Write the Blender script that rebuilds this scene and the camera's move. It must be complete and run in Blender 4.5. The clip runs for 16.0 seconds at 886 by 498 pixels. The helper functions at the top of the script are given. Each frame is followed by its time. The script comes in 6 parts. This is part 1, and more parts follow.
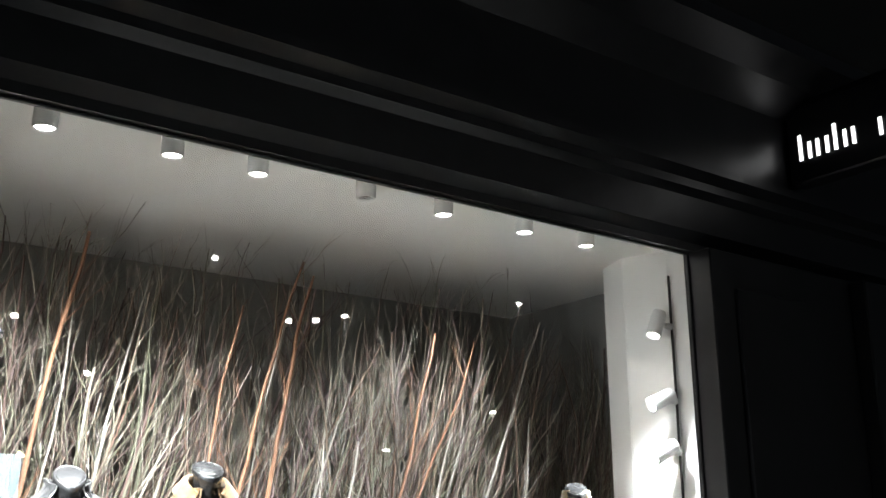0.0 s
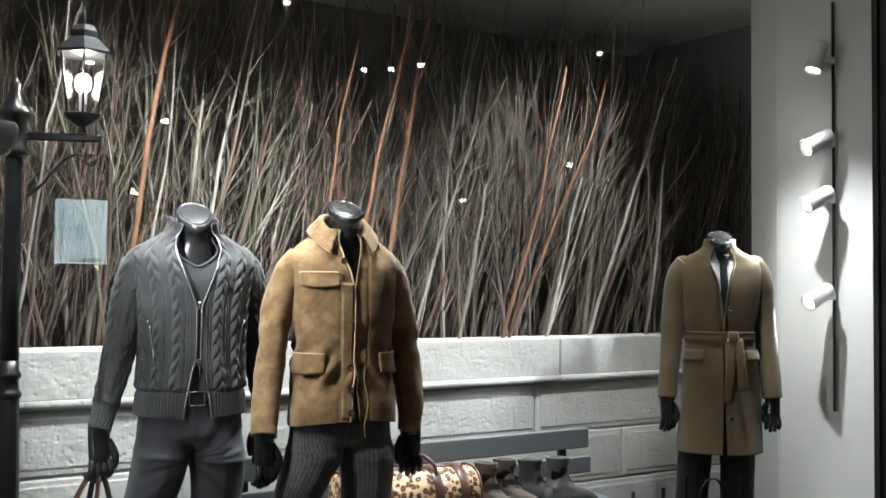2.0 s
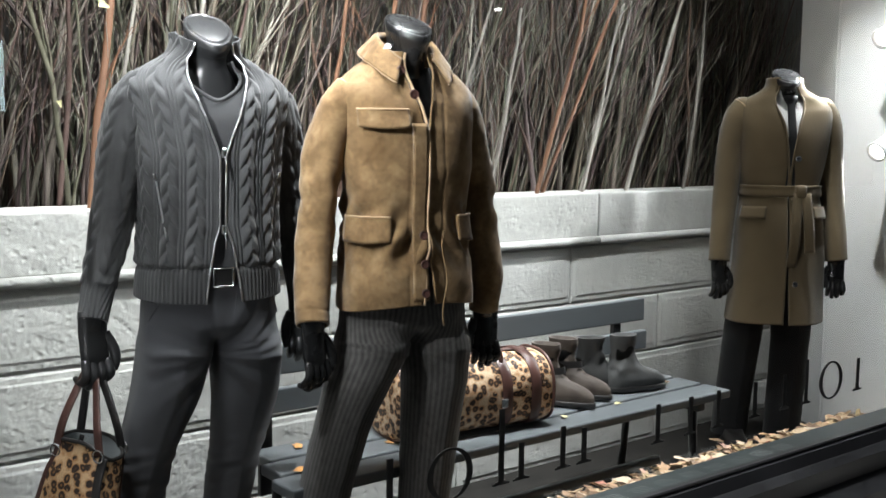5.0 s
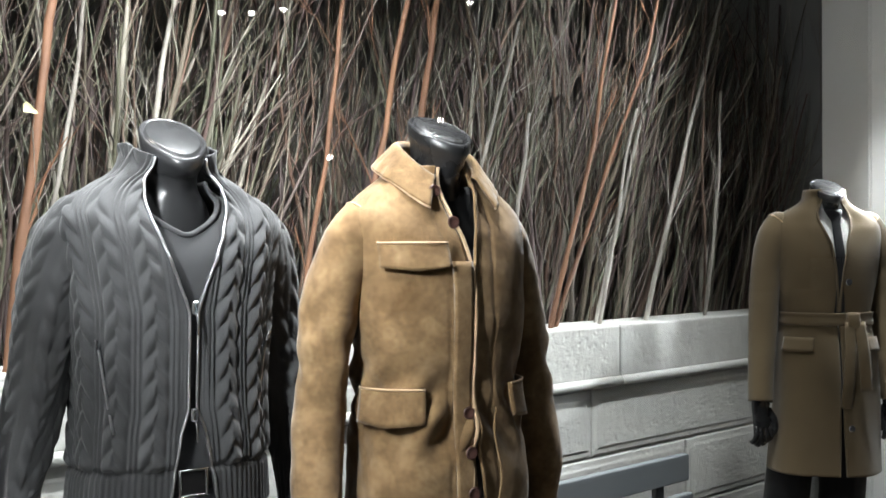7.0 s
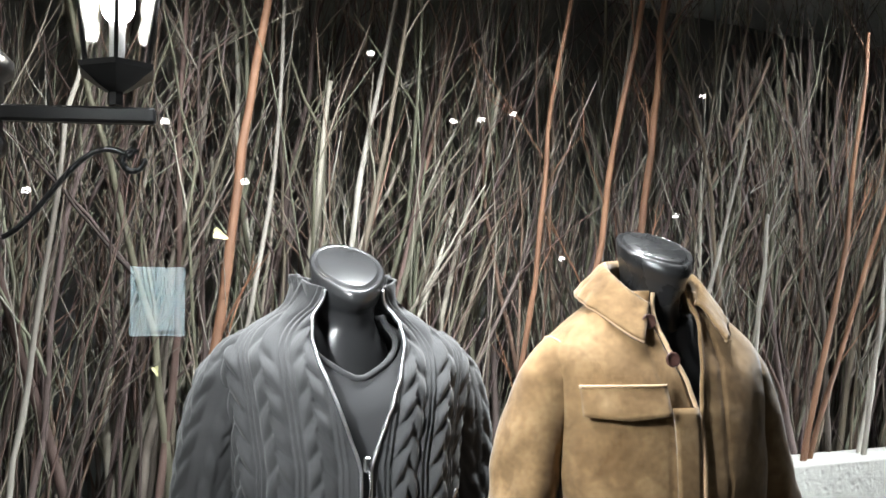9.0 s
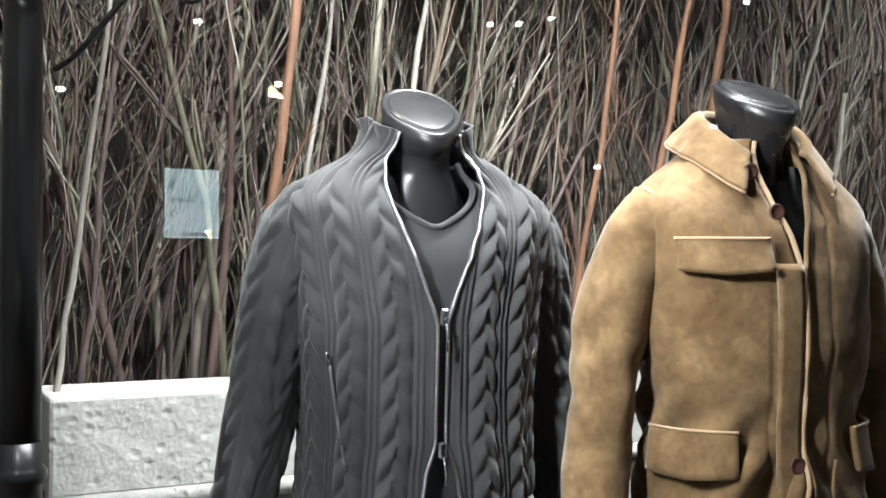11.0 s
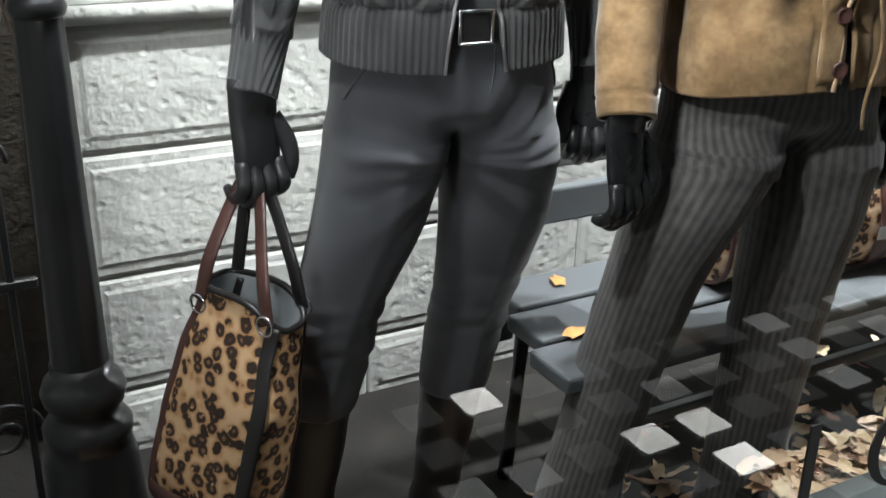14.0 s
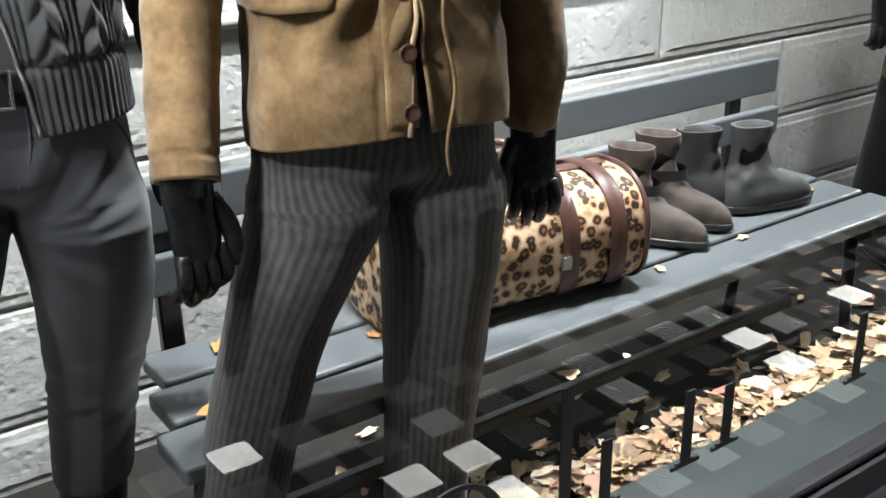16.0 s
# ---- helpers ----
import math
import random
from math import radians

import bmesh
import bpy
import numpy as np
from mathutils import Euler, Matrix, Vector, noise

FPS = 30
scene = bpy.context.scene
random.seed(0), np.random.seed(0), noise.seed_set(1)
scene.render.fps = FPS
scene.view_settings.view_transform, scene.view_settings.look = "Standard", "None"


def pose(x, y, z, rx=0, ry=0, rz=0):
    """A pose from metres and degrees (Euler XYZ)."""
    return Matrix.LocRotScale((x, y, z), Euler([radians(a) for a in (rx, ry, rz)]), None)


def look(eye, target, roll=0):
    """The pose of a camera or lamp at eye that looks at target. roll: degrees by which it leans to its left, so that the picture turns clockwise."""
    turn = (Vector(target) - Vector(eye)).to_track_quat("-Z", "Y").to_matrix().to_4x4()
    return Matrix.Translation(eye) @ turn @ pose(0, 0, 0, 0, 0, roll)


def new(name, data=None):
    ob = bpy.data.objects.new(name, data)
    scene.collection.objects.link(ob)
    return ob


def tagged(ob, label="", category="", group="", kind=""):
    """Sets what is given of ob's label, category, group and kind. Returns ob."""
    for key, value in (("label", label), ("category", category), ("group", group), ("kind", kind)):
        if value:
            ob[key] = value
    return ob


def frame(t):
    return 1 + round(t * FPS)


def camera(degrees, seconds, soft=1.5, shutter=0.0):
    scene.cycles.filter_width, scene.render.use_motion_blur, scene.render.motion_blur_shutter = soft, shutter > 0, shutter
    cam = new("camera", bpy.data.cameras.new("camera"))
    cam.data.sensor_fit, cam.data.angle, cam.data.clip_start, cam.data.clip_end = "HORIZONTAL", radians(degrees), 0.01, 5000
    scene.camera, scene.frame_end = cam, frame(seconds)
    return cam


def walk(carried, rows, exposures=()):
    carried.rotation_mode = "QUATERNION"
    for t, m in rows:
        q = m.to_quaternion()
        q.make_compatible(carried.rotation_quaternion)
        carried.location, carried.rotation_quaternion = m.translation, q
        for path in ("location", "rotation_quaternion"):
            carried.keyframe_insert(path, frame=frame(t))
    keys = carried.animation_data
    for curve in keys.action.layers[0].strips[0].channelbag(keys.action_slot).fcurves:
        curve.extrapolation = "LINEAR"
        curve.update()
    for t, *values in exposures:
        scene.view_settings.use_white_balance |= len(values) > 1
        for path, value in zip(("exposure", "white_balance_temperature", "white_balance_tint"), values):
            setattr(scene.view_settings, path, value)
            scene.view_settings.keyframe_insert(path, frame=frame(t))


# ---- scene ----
cam = camera(46.6, 16.0)
PATH = [
    (0, (0.475, -0.058, 1.351), (1.625, 1.486, 1.894), -0.4),
    (0.5, (0.485, 0.074, 1.367), (1.616, 1.66, 1.818), -0.3),
    (1, (0.52, 0.201, 1.369), (1.613, 1.842, 1.706), -0.0),
    (1.3, (0.541, 0.249, 1.361), (1.61, 1.917, 1.635), 0.7),
    (1.5, (0.529, 0.352, 1.361), (1.607, 2.023, 1.579), 0.4),
    (2, (0.504, 0.542, 1.349), (1.596, 2.216, 1.423), 0.5),
    (2.5, (0.482, 0.704, 1.334), (1.594, 2.366, 1.272), 0.6),
    (3, (0.479, 0.813, 1.317), (1.602, 2.455, 1.114), 0.9),
    (3.2, (0.48, 0.86, 1.316), (1.609, 2.493, 1.073), 1.0),
    (5.3, (0.559, 1.584, 1.326), (1.826, 3.119, 1.135), 0.9),
    (5.5, (0.579, 1.661, 1.33), (1.863, 3.185, 1.163), 1.0),
    (6, (0.65, 1.828, 1.346), (1.958, 3.337, 1.242), 0.8),
    (6.5, (0.717, 1.964, 1.356), (2.041, 3.463, 1.31), 0.4),
    (7, (0.79, 2.114, 1.383), (2.13, 3.599, 1.382), -0.2),
    (7.5, (0.853, 2.24, 1.406), (2.173, 3.742, 1.454), -0.6),
    (8, (0.928, 2.298, 1.417), (2.105, 3.911, 1.541), -0.9),
    (8.5, (0.983, 2.298, 1.436), (2.024, 3.996, 1.621), -0.9),
    (8.7, (1.003, 2.295, 1.455), (1.996, 4.02, 1.649), -1.0),
    (10.8, (1.003, 2.424, 1.36), (1.918, 4.199, 1.474), 0.3),
    (11, (0.995, 2.438, 1.362), (1.914, 4.214, 1.384), 0.3),
    (11.5, (0.999, 2.461, 1.342), (1.903, 4.239, 1.192), 0.4),
    (12, (0.994, 2.479, 1.334), (1.881, 4.241, 1.004), 0.5),
    (12.5, (0.987, 2.486, 1.32), (1.855, 4.227, 0.854), 0.7),
    (13, (0.969, 2.486, 1.281), (1.83, 4.201, 0.716), 1.2),
    (13.5, (0.959, 2.489, 1.258), (1.816, 4.171, 0.595), 1.7),
    (14, (0.928, 2.503, 1.236), (1.84, 4.113, 0.476), 1.5),
    (14.5, (0.922, 2.508, 1.23), (1.91, 4.04, 0.407), 1.5),
    (15, (1.006, 2.525, 1.23), (2.061, 3.997, 0.382), 1.3),
    (15.3, (1.15, 2.497, 1.203), (2.161, 4.024, 0.4), 0.2),
    (15.5, (1.202, 2.482, 1.204), (2.243, 3.991, 0.405), -1.9),
    (16, (1.375, 2.431, 1.257), (2.456, 3.939, 0.511), -0.9),
]
EXPOSURES = [(0, 1.4), (0.5, 1.2), (1.0, 0.75), (1.5, 0.35), (2.5, -0.05), (6.5, 0.1), (8.5, 0.05), (11, 0.0), (12.5, 0.25), (16, 0.55)]
walk(cam, [(t, look(eye, target, roll)) for t, eye, target, roll in PATH], EXPOSURES)

# ---- world: night street, almost no sky light ----
world = bpy.data.worlds.new("night")
scene.world = world
world.use_nodes = True
wbg = world.node_tree.nodes["Background"]
wbg.inputs[0].default_value = (0.5, 0.6, 0.8, 1)
wbg.inputs[1].default_value = 0.006


def spot(name, at, to, watts, cone=60, blend=0.6, size=0.03, col=(0.93, 0.965, 1.0)):
    d = bpy.data.lights.new(name, "SPOT")
    d.energy, d.spot_size, d.spot_blend, d.shadow_soft_size, d.color = watts, radians(cone), blend, size, col
    o = new(name, d)
    o.matrix_world = look(at, to)
    return o


# ---- materials ----
class Mat:
    """A node material with short calls."""

    def __init__(self, name, color=(0.5, 0.5, 0.5), rough=0.6, metal=0.0, spec=0.5):
        self.m = bpy.data.materials.new(name)
        self.m.use_nodes = True
        self.t = self.m.node_tree
        self.b = self.t.nodes["Principled BSDF"]
        self.b.inputs["Base Color"].default_value = (*color, 1)
        self.b.inputs["Roughness"].default_value = rough
        self.b.inputs["Metallic"].default_value = metal
        self.b.inputs["Specular IOR Level"].default_value = spec
        self.co = None

    def n(self, kind, **kw):
        x = self.t.nodes.new(kind)
        for k, v in kw.items():
            x.inputs[k].default_value = v
        return x

    def l(self, a, b):
        self.t.links.new(a, b)

    def coord(self, which="Object"):
        if self.co is None:
            self.co = self.t.nodes.new("ShaderNodeTexCoord")
        return self.co.outputs[which]

    def noise(self, scale, detail=4.0, rough=0.6, which="Object", stretch=None):
        x = self.n("ShaderNodeTexNoise", Scale=scale, Detail=detail, Roughness=rough)
        src = self.coord(which)
        if stretch:
            mp = self.t.nodes.new("ShaderNodeMapping")
            mp.inputs["Scale"].default_value = stretch
            self.l(src, mp.inputs["Vector"])
            src = mp.outputs[0]
        self.l(src, x.inputs["Vector"])
        return x.outputs["Fac"]

    def ramp(self, fac, stops):
        r = self.t.nodes.new("ShaderNodeValToRGB")
        e = r.color_ramp.elements
        while len(e) < len(stops):
            e.new(0.5)
        for el, (p, c) in zip(e, stops):
            el.position, el.color = p, (*c, 1)
        self.l(fac, r.inputs["Fac"])
        return r.outputs["Color"]

    def mix(self, fac, a, b, mode="MIX"):
        x = self.t.nodes.new("ShaderNodeMix")
        x.data_type, x.blend_type = "RGBA", mode
        for s, v in ((x.inputs[0], fac), (x.inputs[6], a), (x.inputs[7], b)):
            if isinstance(v, (int, float)):
                s.default_value = v
            elif isinstance(v, tuple):
                s.default_value = (*v, 1)
            else:
                self.l(v, s)
        return x.outputs[2]

    def math(self, op, a, b=0.0):
        x = self.t.nodes.new("ShaderNodeMath")
        x.operation = op
        for s, v in ((x.inputs[0], a), (x.inputs[1], b)):
            if isinstance(v, (int, float)):
                s.default_value = v
            else:
                self.l(v, s)
        return x.outputs[0]

    def color(self, c):
        self.l(c, self.b.inputs["Base Color"])
        return self

    def rough(self, fac, lo, hi):
        x = self.n("ShaderNodeMapRange")
        x.inputs[3].default_value, x.inputs[4].default_value = lo, hi
        self.l(fac, x.inputs[0])
        self.l(x.outputs[0], self.b.inputs["Roughness"])
        return self

    def bump(self, h, strength=0.3, dist=0.01):
        x = self.n("ShaderNodeBump", Strength=strength, Distance=dist)
        self.l(h, x.inputs["Height"])
        old = self.b.inputs["Normal"]
        if old.is_linked:
            self.l(old.links[0].from_socket, x.inputs["Normal"])
        self.l(x.outputs[0], old)
        return self

    def glow(self, col, strength):
        self.b.inputs["Emission Color"].default_value = (*col, 1)
        self.b.inputs["Emission Strength"].default_value = strength
        return self


def two_tone(name, a, b, scale, rough=0.6, bump=0.2, dist=0.004, fine=60, metal=0.0, stretch=None, spec=0.5):
    m = Mat(name, a, rough, metal, spec)
    f = m.noise(scale, 5, 0.6, stretch=stretch)
    m.color(m.ramp(f, [(0.3, a), (0.7, b)]))
    g = m.noise(fine, 4, 0.6)
    m.bump(g, bump, dist)
    m.rough(f, max(0.03, rough - 0.1), min(1, rough + 0.1))
    return m


black_paint = two_tone("black_paint", (0.012, 0.012, 0.013), (0.02, 0.02, 0.022), 6, 0.35, 0.08, 0.002, 30)
cast_iron = two_tone("cast_iron", (0.008, 0.008, 0.009), (0.018, 0.018, 0.019), 9, 0.32, 0.15, 0.002, 70)
white_wall = two_tone("white_wall", (0.72, 0.72, 0.71), (0.8, 0.8, 0.79), 2.5, 0.75, 0.12, 0.003, 40)
grey_wall = two_tone("grey_wall", (0.16, 0.16, 0.155), (0.24, 0.24, 0.23), 1.8, 0.85, 0.15, 0.003, 30)
ceiling_paint = two_tone("ceiling_paint", (0.66, 0.66, 0.65), (0.74, 0.74, 0.73), 1.5, 0.85, 0.1, 0.002, 35)
sill_paint = two_tone("sill_paint", (0.022, 0.028, 0.028), (0.038, 0.046, 0.045), 5, 0.38, 0.12, 0.002, 50)
bench_paint = two_tone("bench_paint", (0.075, 0.084, 0.09), (0.13, 0.14, 0.148), 4, 0.42, 0.25, 0.003, 40, stretch=(0.15, 1, 1))
lamp_white = two_tone("lamp_white", (0.7, 0.7, 0.7), (0.78, 0.78, 0.78), 10, 0.4, 0.03, 0.001)
mannequin_black = two_tone("mannequin_black", (0.012, 0.012, 0.013), (0.02, 0.02, 0.021), 14, 0.27, 0.04, 0.001, 80)
mannequin_grey = two_tone("mannequin_grey", (0.022, 0.022, 0.023), (0.032, 0.032, 0.034), 14, 0.3, 0.06, 0.001, 90)
chrome = Mat("chrome", (0.7, 0.7, 0.72), 0.22, 1.0)
zip_metal = two_tone("zip_metal", (0.4, 0.4, 0.41), (0.62, 0.62, 0.63), 300, 0.35, 0.6, 0.002, 500, 1.0)
soil = two_tone("soil", (0.03, 0.025, 0.02), (0.06, 0.05, 0.04), 12, 0.95, 0.8, 0.03, 25)
plinth = two_tone("plinth", (0.012, 0.011, 0.01), (0.024, 0.022, 0.02), 7, 0.88, 0.4, 0.005, 40, spec=0.15)
asphalt = two_tone("asphalt", (0.02, 0.02, 0.021), (0.035, 0.035, 0.036), 8, 0.7, 0.5, 0.006, 90)
facade_dark = two_tone("facade_dark", (0.02, 0.019, 0.018), (0.035, 0.033, 0.03), 1.5, 0.9, 0.3, 0.01, 14)


def stone_material():
    m = Mat("cast_stone", (0.4, 0.4, 0.38), 0.85)
    big = m.noise(2.2, 5, 0.65)
    fine = m.noise(38, 6, 0.7)
    base = m.ramp(big, [(0.25, (0.36, 0.36, 0.345)), (0.6, (0.5, 0.5, 0.48)), (0.85, (0.58, 0.58, 0.56))])
    info = m.t.nodes.new("ShaderNodeObjectInfo")
    tone = m.ramp(info.outputs["Random"], [(0, (0.88, 0.88, 0.88)), (1, (1.06, 1.06, 1.04))])
    base = m.mix(1.0, base, tone, "MULTIPLY")
    m.color(m.mix(0.25, base, m.ramp(fine, [(0.3, (0.22, 0.22, 0.21)), (0.7, (0.55, 0.55, 0.52))])))
    v = m.n("ShaderNodeTexVoronoi", Scale=34.0)
    m.l(m.coord(), v.inputs["Vector"])
    m.bump(m.noise(9, 6, 0.65), 0.6, 0.02)
    m.bump(fine, 0.4, 0.006)
    pit = m.n("ShaderNodeMapRange")
    pit.inputs[1].default_value, pit.inputs[2].default_value = 0.05, 0.35
    m.l(v.outputs["Distance"], pit.inputs[0])
    m.bump(pit.outputs[0], 0.35, 0.006)
    return m


stone = stone_material()


def bark_material():
    m = Mat("bark", (0.2, 0.17, 0.14), 0.8)
    g = m.t.nodes.new("ShaderNodeNewGeometry")
    tone = m.ramp(g.outputs["Random Per Island"], [(0.0, (0.03, 0.022, 0.02)), (0.15, (0.11, 0.066, 0.056)), (0.3, (0.15, 0.155, 0.105)), (0.45, (0.06, 0.042, 0.038)),
                                                    (0.58, (0.16, 0.115, 0.112)), (0.72, (0.2, 0.21, 0.155)), (0.84, (0.14, 0.078, 0.056)), (1.0, (0.42, 0.4, 0.34))])
    n = m.noise(22, 5, 0.7, stretch=(1, 1, 0.25))
    m.color(m.mix(0.75, tone, m.ramp(n, [(0.3, (0.45, 0.43, 0.4)), (0.7, (1.1, 1.1, 1.1))]), "MULTIPLY"))
    m.bump(m.noise(120, 4, 0.7, stretch=(1, 1, 0.3)), 0.5, 0.003)
    return m


bark = bark_material()
bark_orange = two_tone("bark_orange", (0.1, 0.046, 0.026), (0.24, 0.118, 0.064), 14, 0.7, 0.4, 0.003, 90, stretch=(1, 1, 0.2))
bark_pale = two_tone("bark_pale", (0.13, 0.115, 0.1), (0.32, 0.3, 0.265), 14, 0.75, 0.4, 0.003, 90, stretch=(1, 1, 0.2))


def cloth(name, a, b, scale=6, rough=0.9, weave=500, sheen=0.3, bump=0.25, fold=0.0):
    m = Mat(name, a, rough, 0, 0.2)
    f = m.noise(scale, 5, 0.6)
    m.color(m.ramp(f, [(0.3, a), (0.72, b)]))
    m.b.inputs["Sheen Weight"].default_value = sheen
    m.b.inputs["Sheen Roughness"].default_value = 0.5
    m.bump(m.noise(weave, 2, 0.5), bump, 0.0012)
    m.bump(m.noise(30, 3, 0.5), 0.12, 0.004)
    return m


wool_grey = cloth("wool_grey", (0.048, 0.048, 0.05), (0.084, 0.084, 0.087), 9, 0.95, 420, 0.25, 0.5)
tee_grey = cloth("tee_grey", (0.05, 0.05, 0.053), (0.065, 0.065, 0.068), 9, 0.95, 700, 0.2, 0.3)
trouser_grey = cloth("trouser_grey", (0.052, 0.053, 0.06), (0.078, 0.079, 0.088), 5, 0.8, 900, 0.2, 0.2)
lining = cloth("lining", (0.01, 0.01, 0.011), (0.018, 0.018, 0.018), 5, 0.8, 600, 0.0)
def suede_material():
    """Brushed hide: broad darker rubs, small nap strokes."""
    m = Mat("suede", (0.3, 0.18, 0.075), 0.95, 0, 0.15)
    big = m.ramp(m.noise(8, 5, 0.7), [(0.32, (0.13, 0.076, 0.035)), (0.52, (0.235, 0.15, 0.076)), (0.7, (0.32, 0.215, 0.12))])
    nap = m.ramp(m.noise(34, 5, 0.75), [(0.32, (0.52, 0.49, 0.45)), (0.68, (1.2, 1.2, 1.2))])
    m.color(m.mix(0.7, big, nap, "MULTIPLY"))
    m.b.inputs["Sheen Weight"].default_value = 0.3
    m.b.inputs["Sheen Roughness"].default_value = 0.4
    m.bump(m.noise(260, 3, 0.6), 0.35, 0.0012)
    m.bump(m.noise(24, 4, 0.55), 0.5, 0.008)
    return m


suede = suede_material()
suede_edge = cloth("suede_edge", (0.46, 0.31, 0.18), (0.56, 0.4, 0.25), 9, 0.95, 260, 0.3, 0.35)
coat_wool = cloth("coat_wool", (0.115, 0.083, 0.046), (0.165, 0.122, 0.07), 6, 0.95, 380, 0.3, 0.4)
black_trouser = cloth("black_trouser", (0.012, 0.012, 0.013), (0.02, 0.02, 0.022), 6, 0.85, 800, 0.15, 0.2)
shirt_white = cloth("shirt_white", (0.62, 0.62, 0.6), (0.7, 0.7, 0.68), 8, 0.9, 800, 0.1, 0.2)
boot_brown = two_tone("boot_brown", (0.03, 0.021, 0.016), (0.09, 0.07, 0.057), 14, 0.75, 0.3, 0.003, 120)
boot_grey = two_tone("boot_grey", (0.04, 0.04, 0.04), (0.085, 0.085, 0.083), 12, 0.75, 0.3, 0.003, 120)
boot_dark = two_tone("boot_dark", (0.02, 0.02, 0.02), (0.04, 0.038, 0.036), 12, 0.6, 0.3, 0.003, 120)
leather_brown = two_tone("leather_brown", (0.05, 0.022, 0.018), (0.1, 0.045, 0.036), 18, 0.4, 0.3, 0.002, 140)
leather_black = two_tone("leather_black", (0.012, 0.011, 0.011), (0.022, 0.02, 0.02), 18, 0.35, 0.3, 0.002, 140)
inner_grey = two_tone("bag_lining", (0.25, 0.27, 0.28), (0.33, 0.35, 0.36), 18, 0.6, 0.2, 0.002, 140)


def stripe_material():
    m = Mat("striped_trouser", (0.04, 0.038, 0.036), 0.85, 0, 0.2)
    uv = m.coord("UV")
    s = m.t.nodes.new("ShaderNodeSeparateXYZ")
    m.l(uv, s.inputs[0])
    w = m.math("MULTIPLY_ADD", m.math("SINE", m.math("MULTIPLY", s.outputs[0], 2 * math.pi / 0.0135)), 0.5)
    w.node.inputs[2].default_value = 0.5
    edge = m.ramp(w, [(0.35, (0.036, 0.034, 0.033)), (0.65, (0.082, 0.077, 0.074))])
    m.color(m.mix(0.35, edge, m.ramp(m.noise(70, 4), [(0.3, (0.03, 0.028, 0.027)), (0.7, (0.12, 0.112, 0.108))])))
    m.bump(m.noise(600, 2), 0.25, 0.001)
    m.b.inputs["Sheen Weight"].default_value = 0.2
    return m


striped = stripe_material()


def leopard_material(name, tan, pale, dark, scale):
    m = Mat(name, tan, 0.55, 0, 0.4)
    warp = m.n("ShaderNodeTexNoise", Scale=scale * 0.9, Detail=3.0)
    m.l(m.coord(), warp.inputs["Vector"])
    add = m.t.nodes.new("ShaderNodeVectorMath")
    add.operation = "MULTIPLY_ADD"
    m.l(warp.outputs["Color"], add.inputs[0])
    add.inputs[1].default_value = (0.7 / scale,) * 3
    m.l(m.coord(), add.inputs[2])
    v = m.n("ShaderNodeTexVoronoi", Scale=scale)
    m.l(add.outputs[0], v.inputs["Vector"])
    brown = tuple(0.55 * a for a in tan)
    ring = m.ramp(v.outputs["Distance"], [(0.14, brown), (0.22, dark), (0.43, dark), (0.48, tan), (0.72, pale)])
    brk = m.ramp(m.noise(scale * 1.6, 2), [(0.31, (0, 0, 0)), (0.36, (1, 1, 1))])
    sp = m.t.nodes.new("ShaderNodeRGBToBW")
    m.l(brk, sp.inputs[0])
    plain = m.ramp(m.noise(scale * 0.5, 3), [(0.3, tan), (0.7, pale)])
    m.color(m.mix(sp.outputs[0], plain, ring))
    m.bump(m.noise(300, 3, stretch=(1, 1, 0.3)), 0.3, 0.002)
    return m


leopard = leopard_material("leopard_hide", (0.4, 0.21, 0.09), (0.6, 0.4, 0.23), (0.028, 0.016, 0.012), 50)
leopard_canvas = leopard_material("leopard_canvas", (0.42, 0.22, 0.1), (0.64, 0.48, 0.33), (0.03, 0.018, 0.014), 44)


def leaf_material():
    m = Mat("dry_leaf", (0.4, 0.25, 0.12), 0.7)
    g = m.t.nodes.new("ShaderNodeNewGeometry")
    tone = m.ramp(g.outputs["Random Per Island"], [(0.0, (0.15, 0.095, 0.06)), (0.25, (0.38, 0.24, 0.14)), (0.5, (0.56, 0.43, 0.29)), (0.72, (0.42, 0.32, 0.17)), (0.9, (0.64, 0.54, 0.42)), (1.0, (0.33, 0.14, 0.1))])
    m.color(m.mix(0.6, tone, m.ramp(m.noise(45, 4), [(0.3, (0.6, 0.55, 0.5)), (0.7, (1.15, 1.1, 1.05))]), "MULTIPLY"))
    m.bump(m.noise(90, 3), 0.4, 0.003)
    return m


leaf_mat = leaf_material()
leaf_orange = two_tone("leaf_orange", (0.5, 0.22, 0.06), (0.62, 0.33, 0.12), 25, 0.7, 0.3, 0.002, 120)
leaf_yellow = two_tone("leaf_yellow", (0.42, 0.4, 0.2), (0.52, 0.5, 0.28), 25, 0.7, 0.3, 0.002, 120)


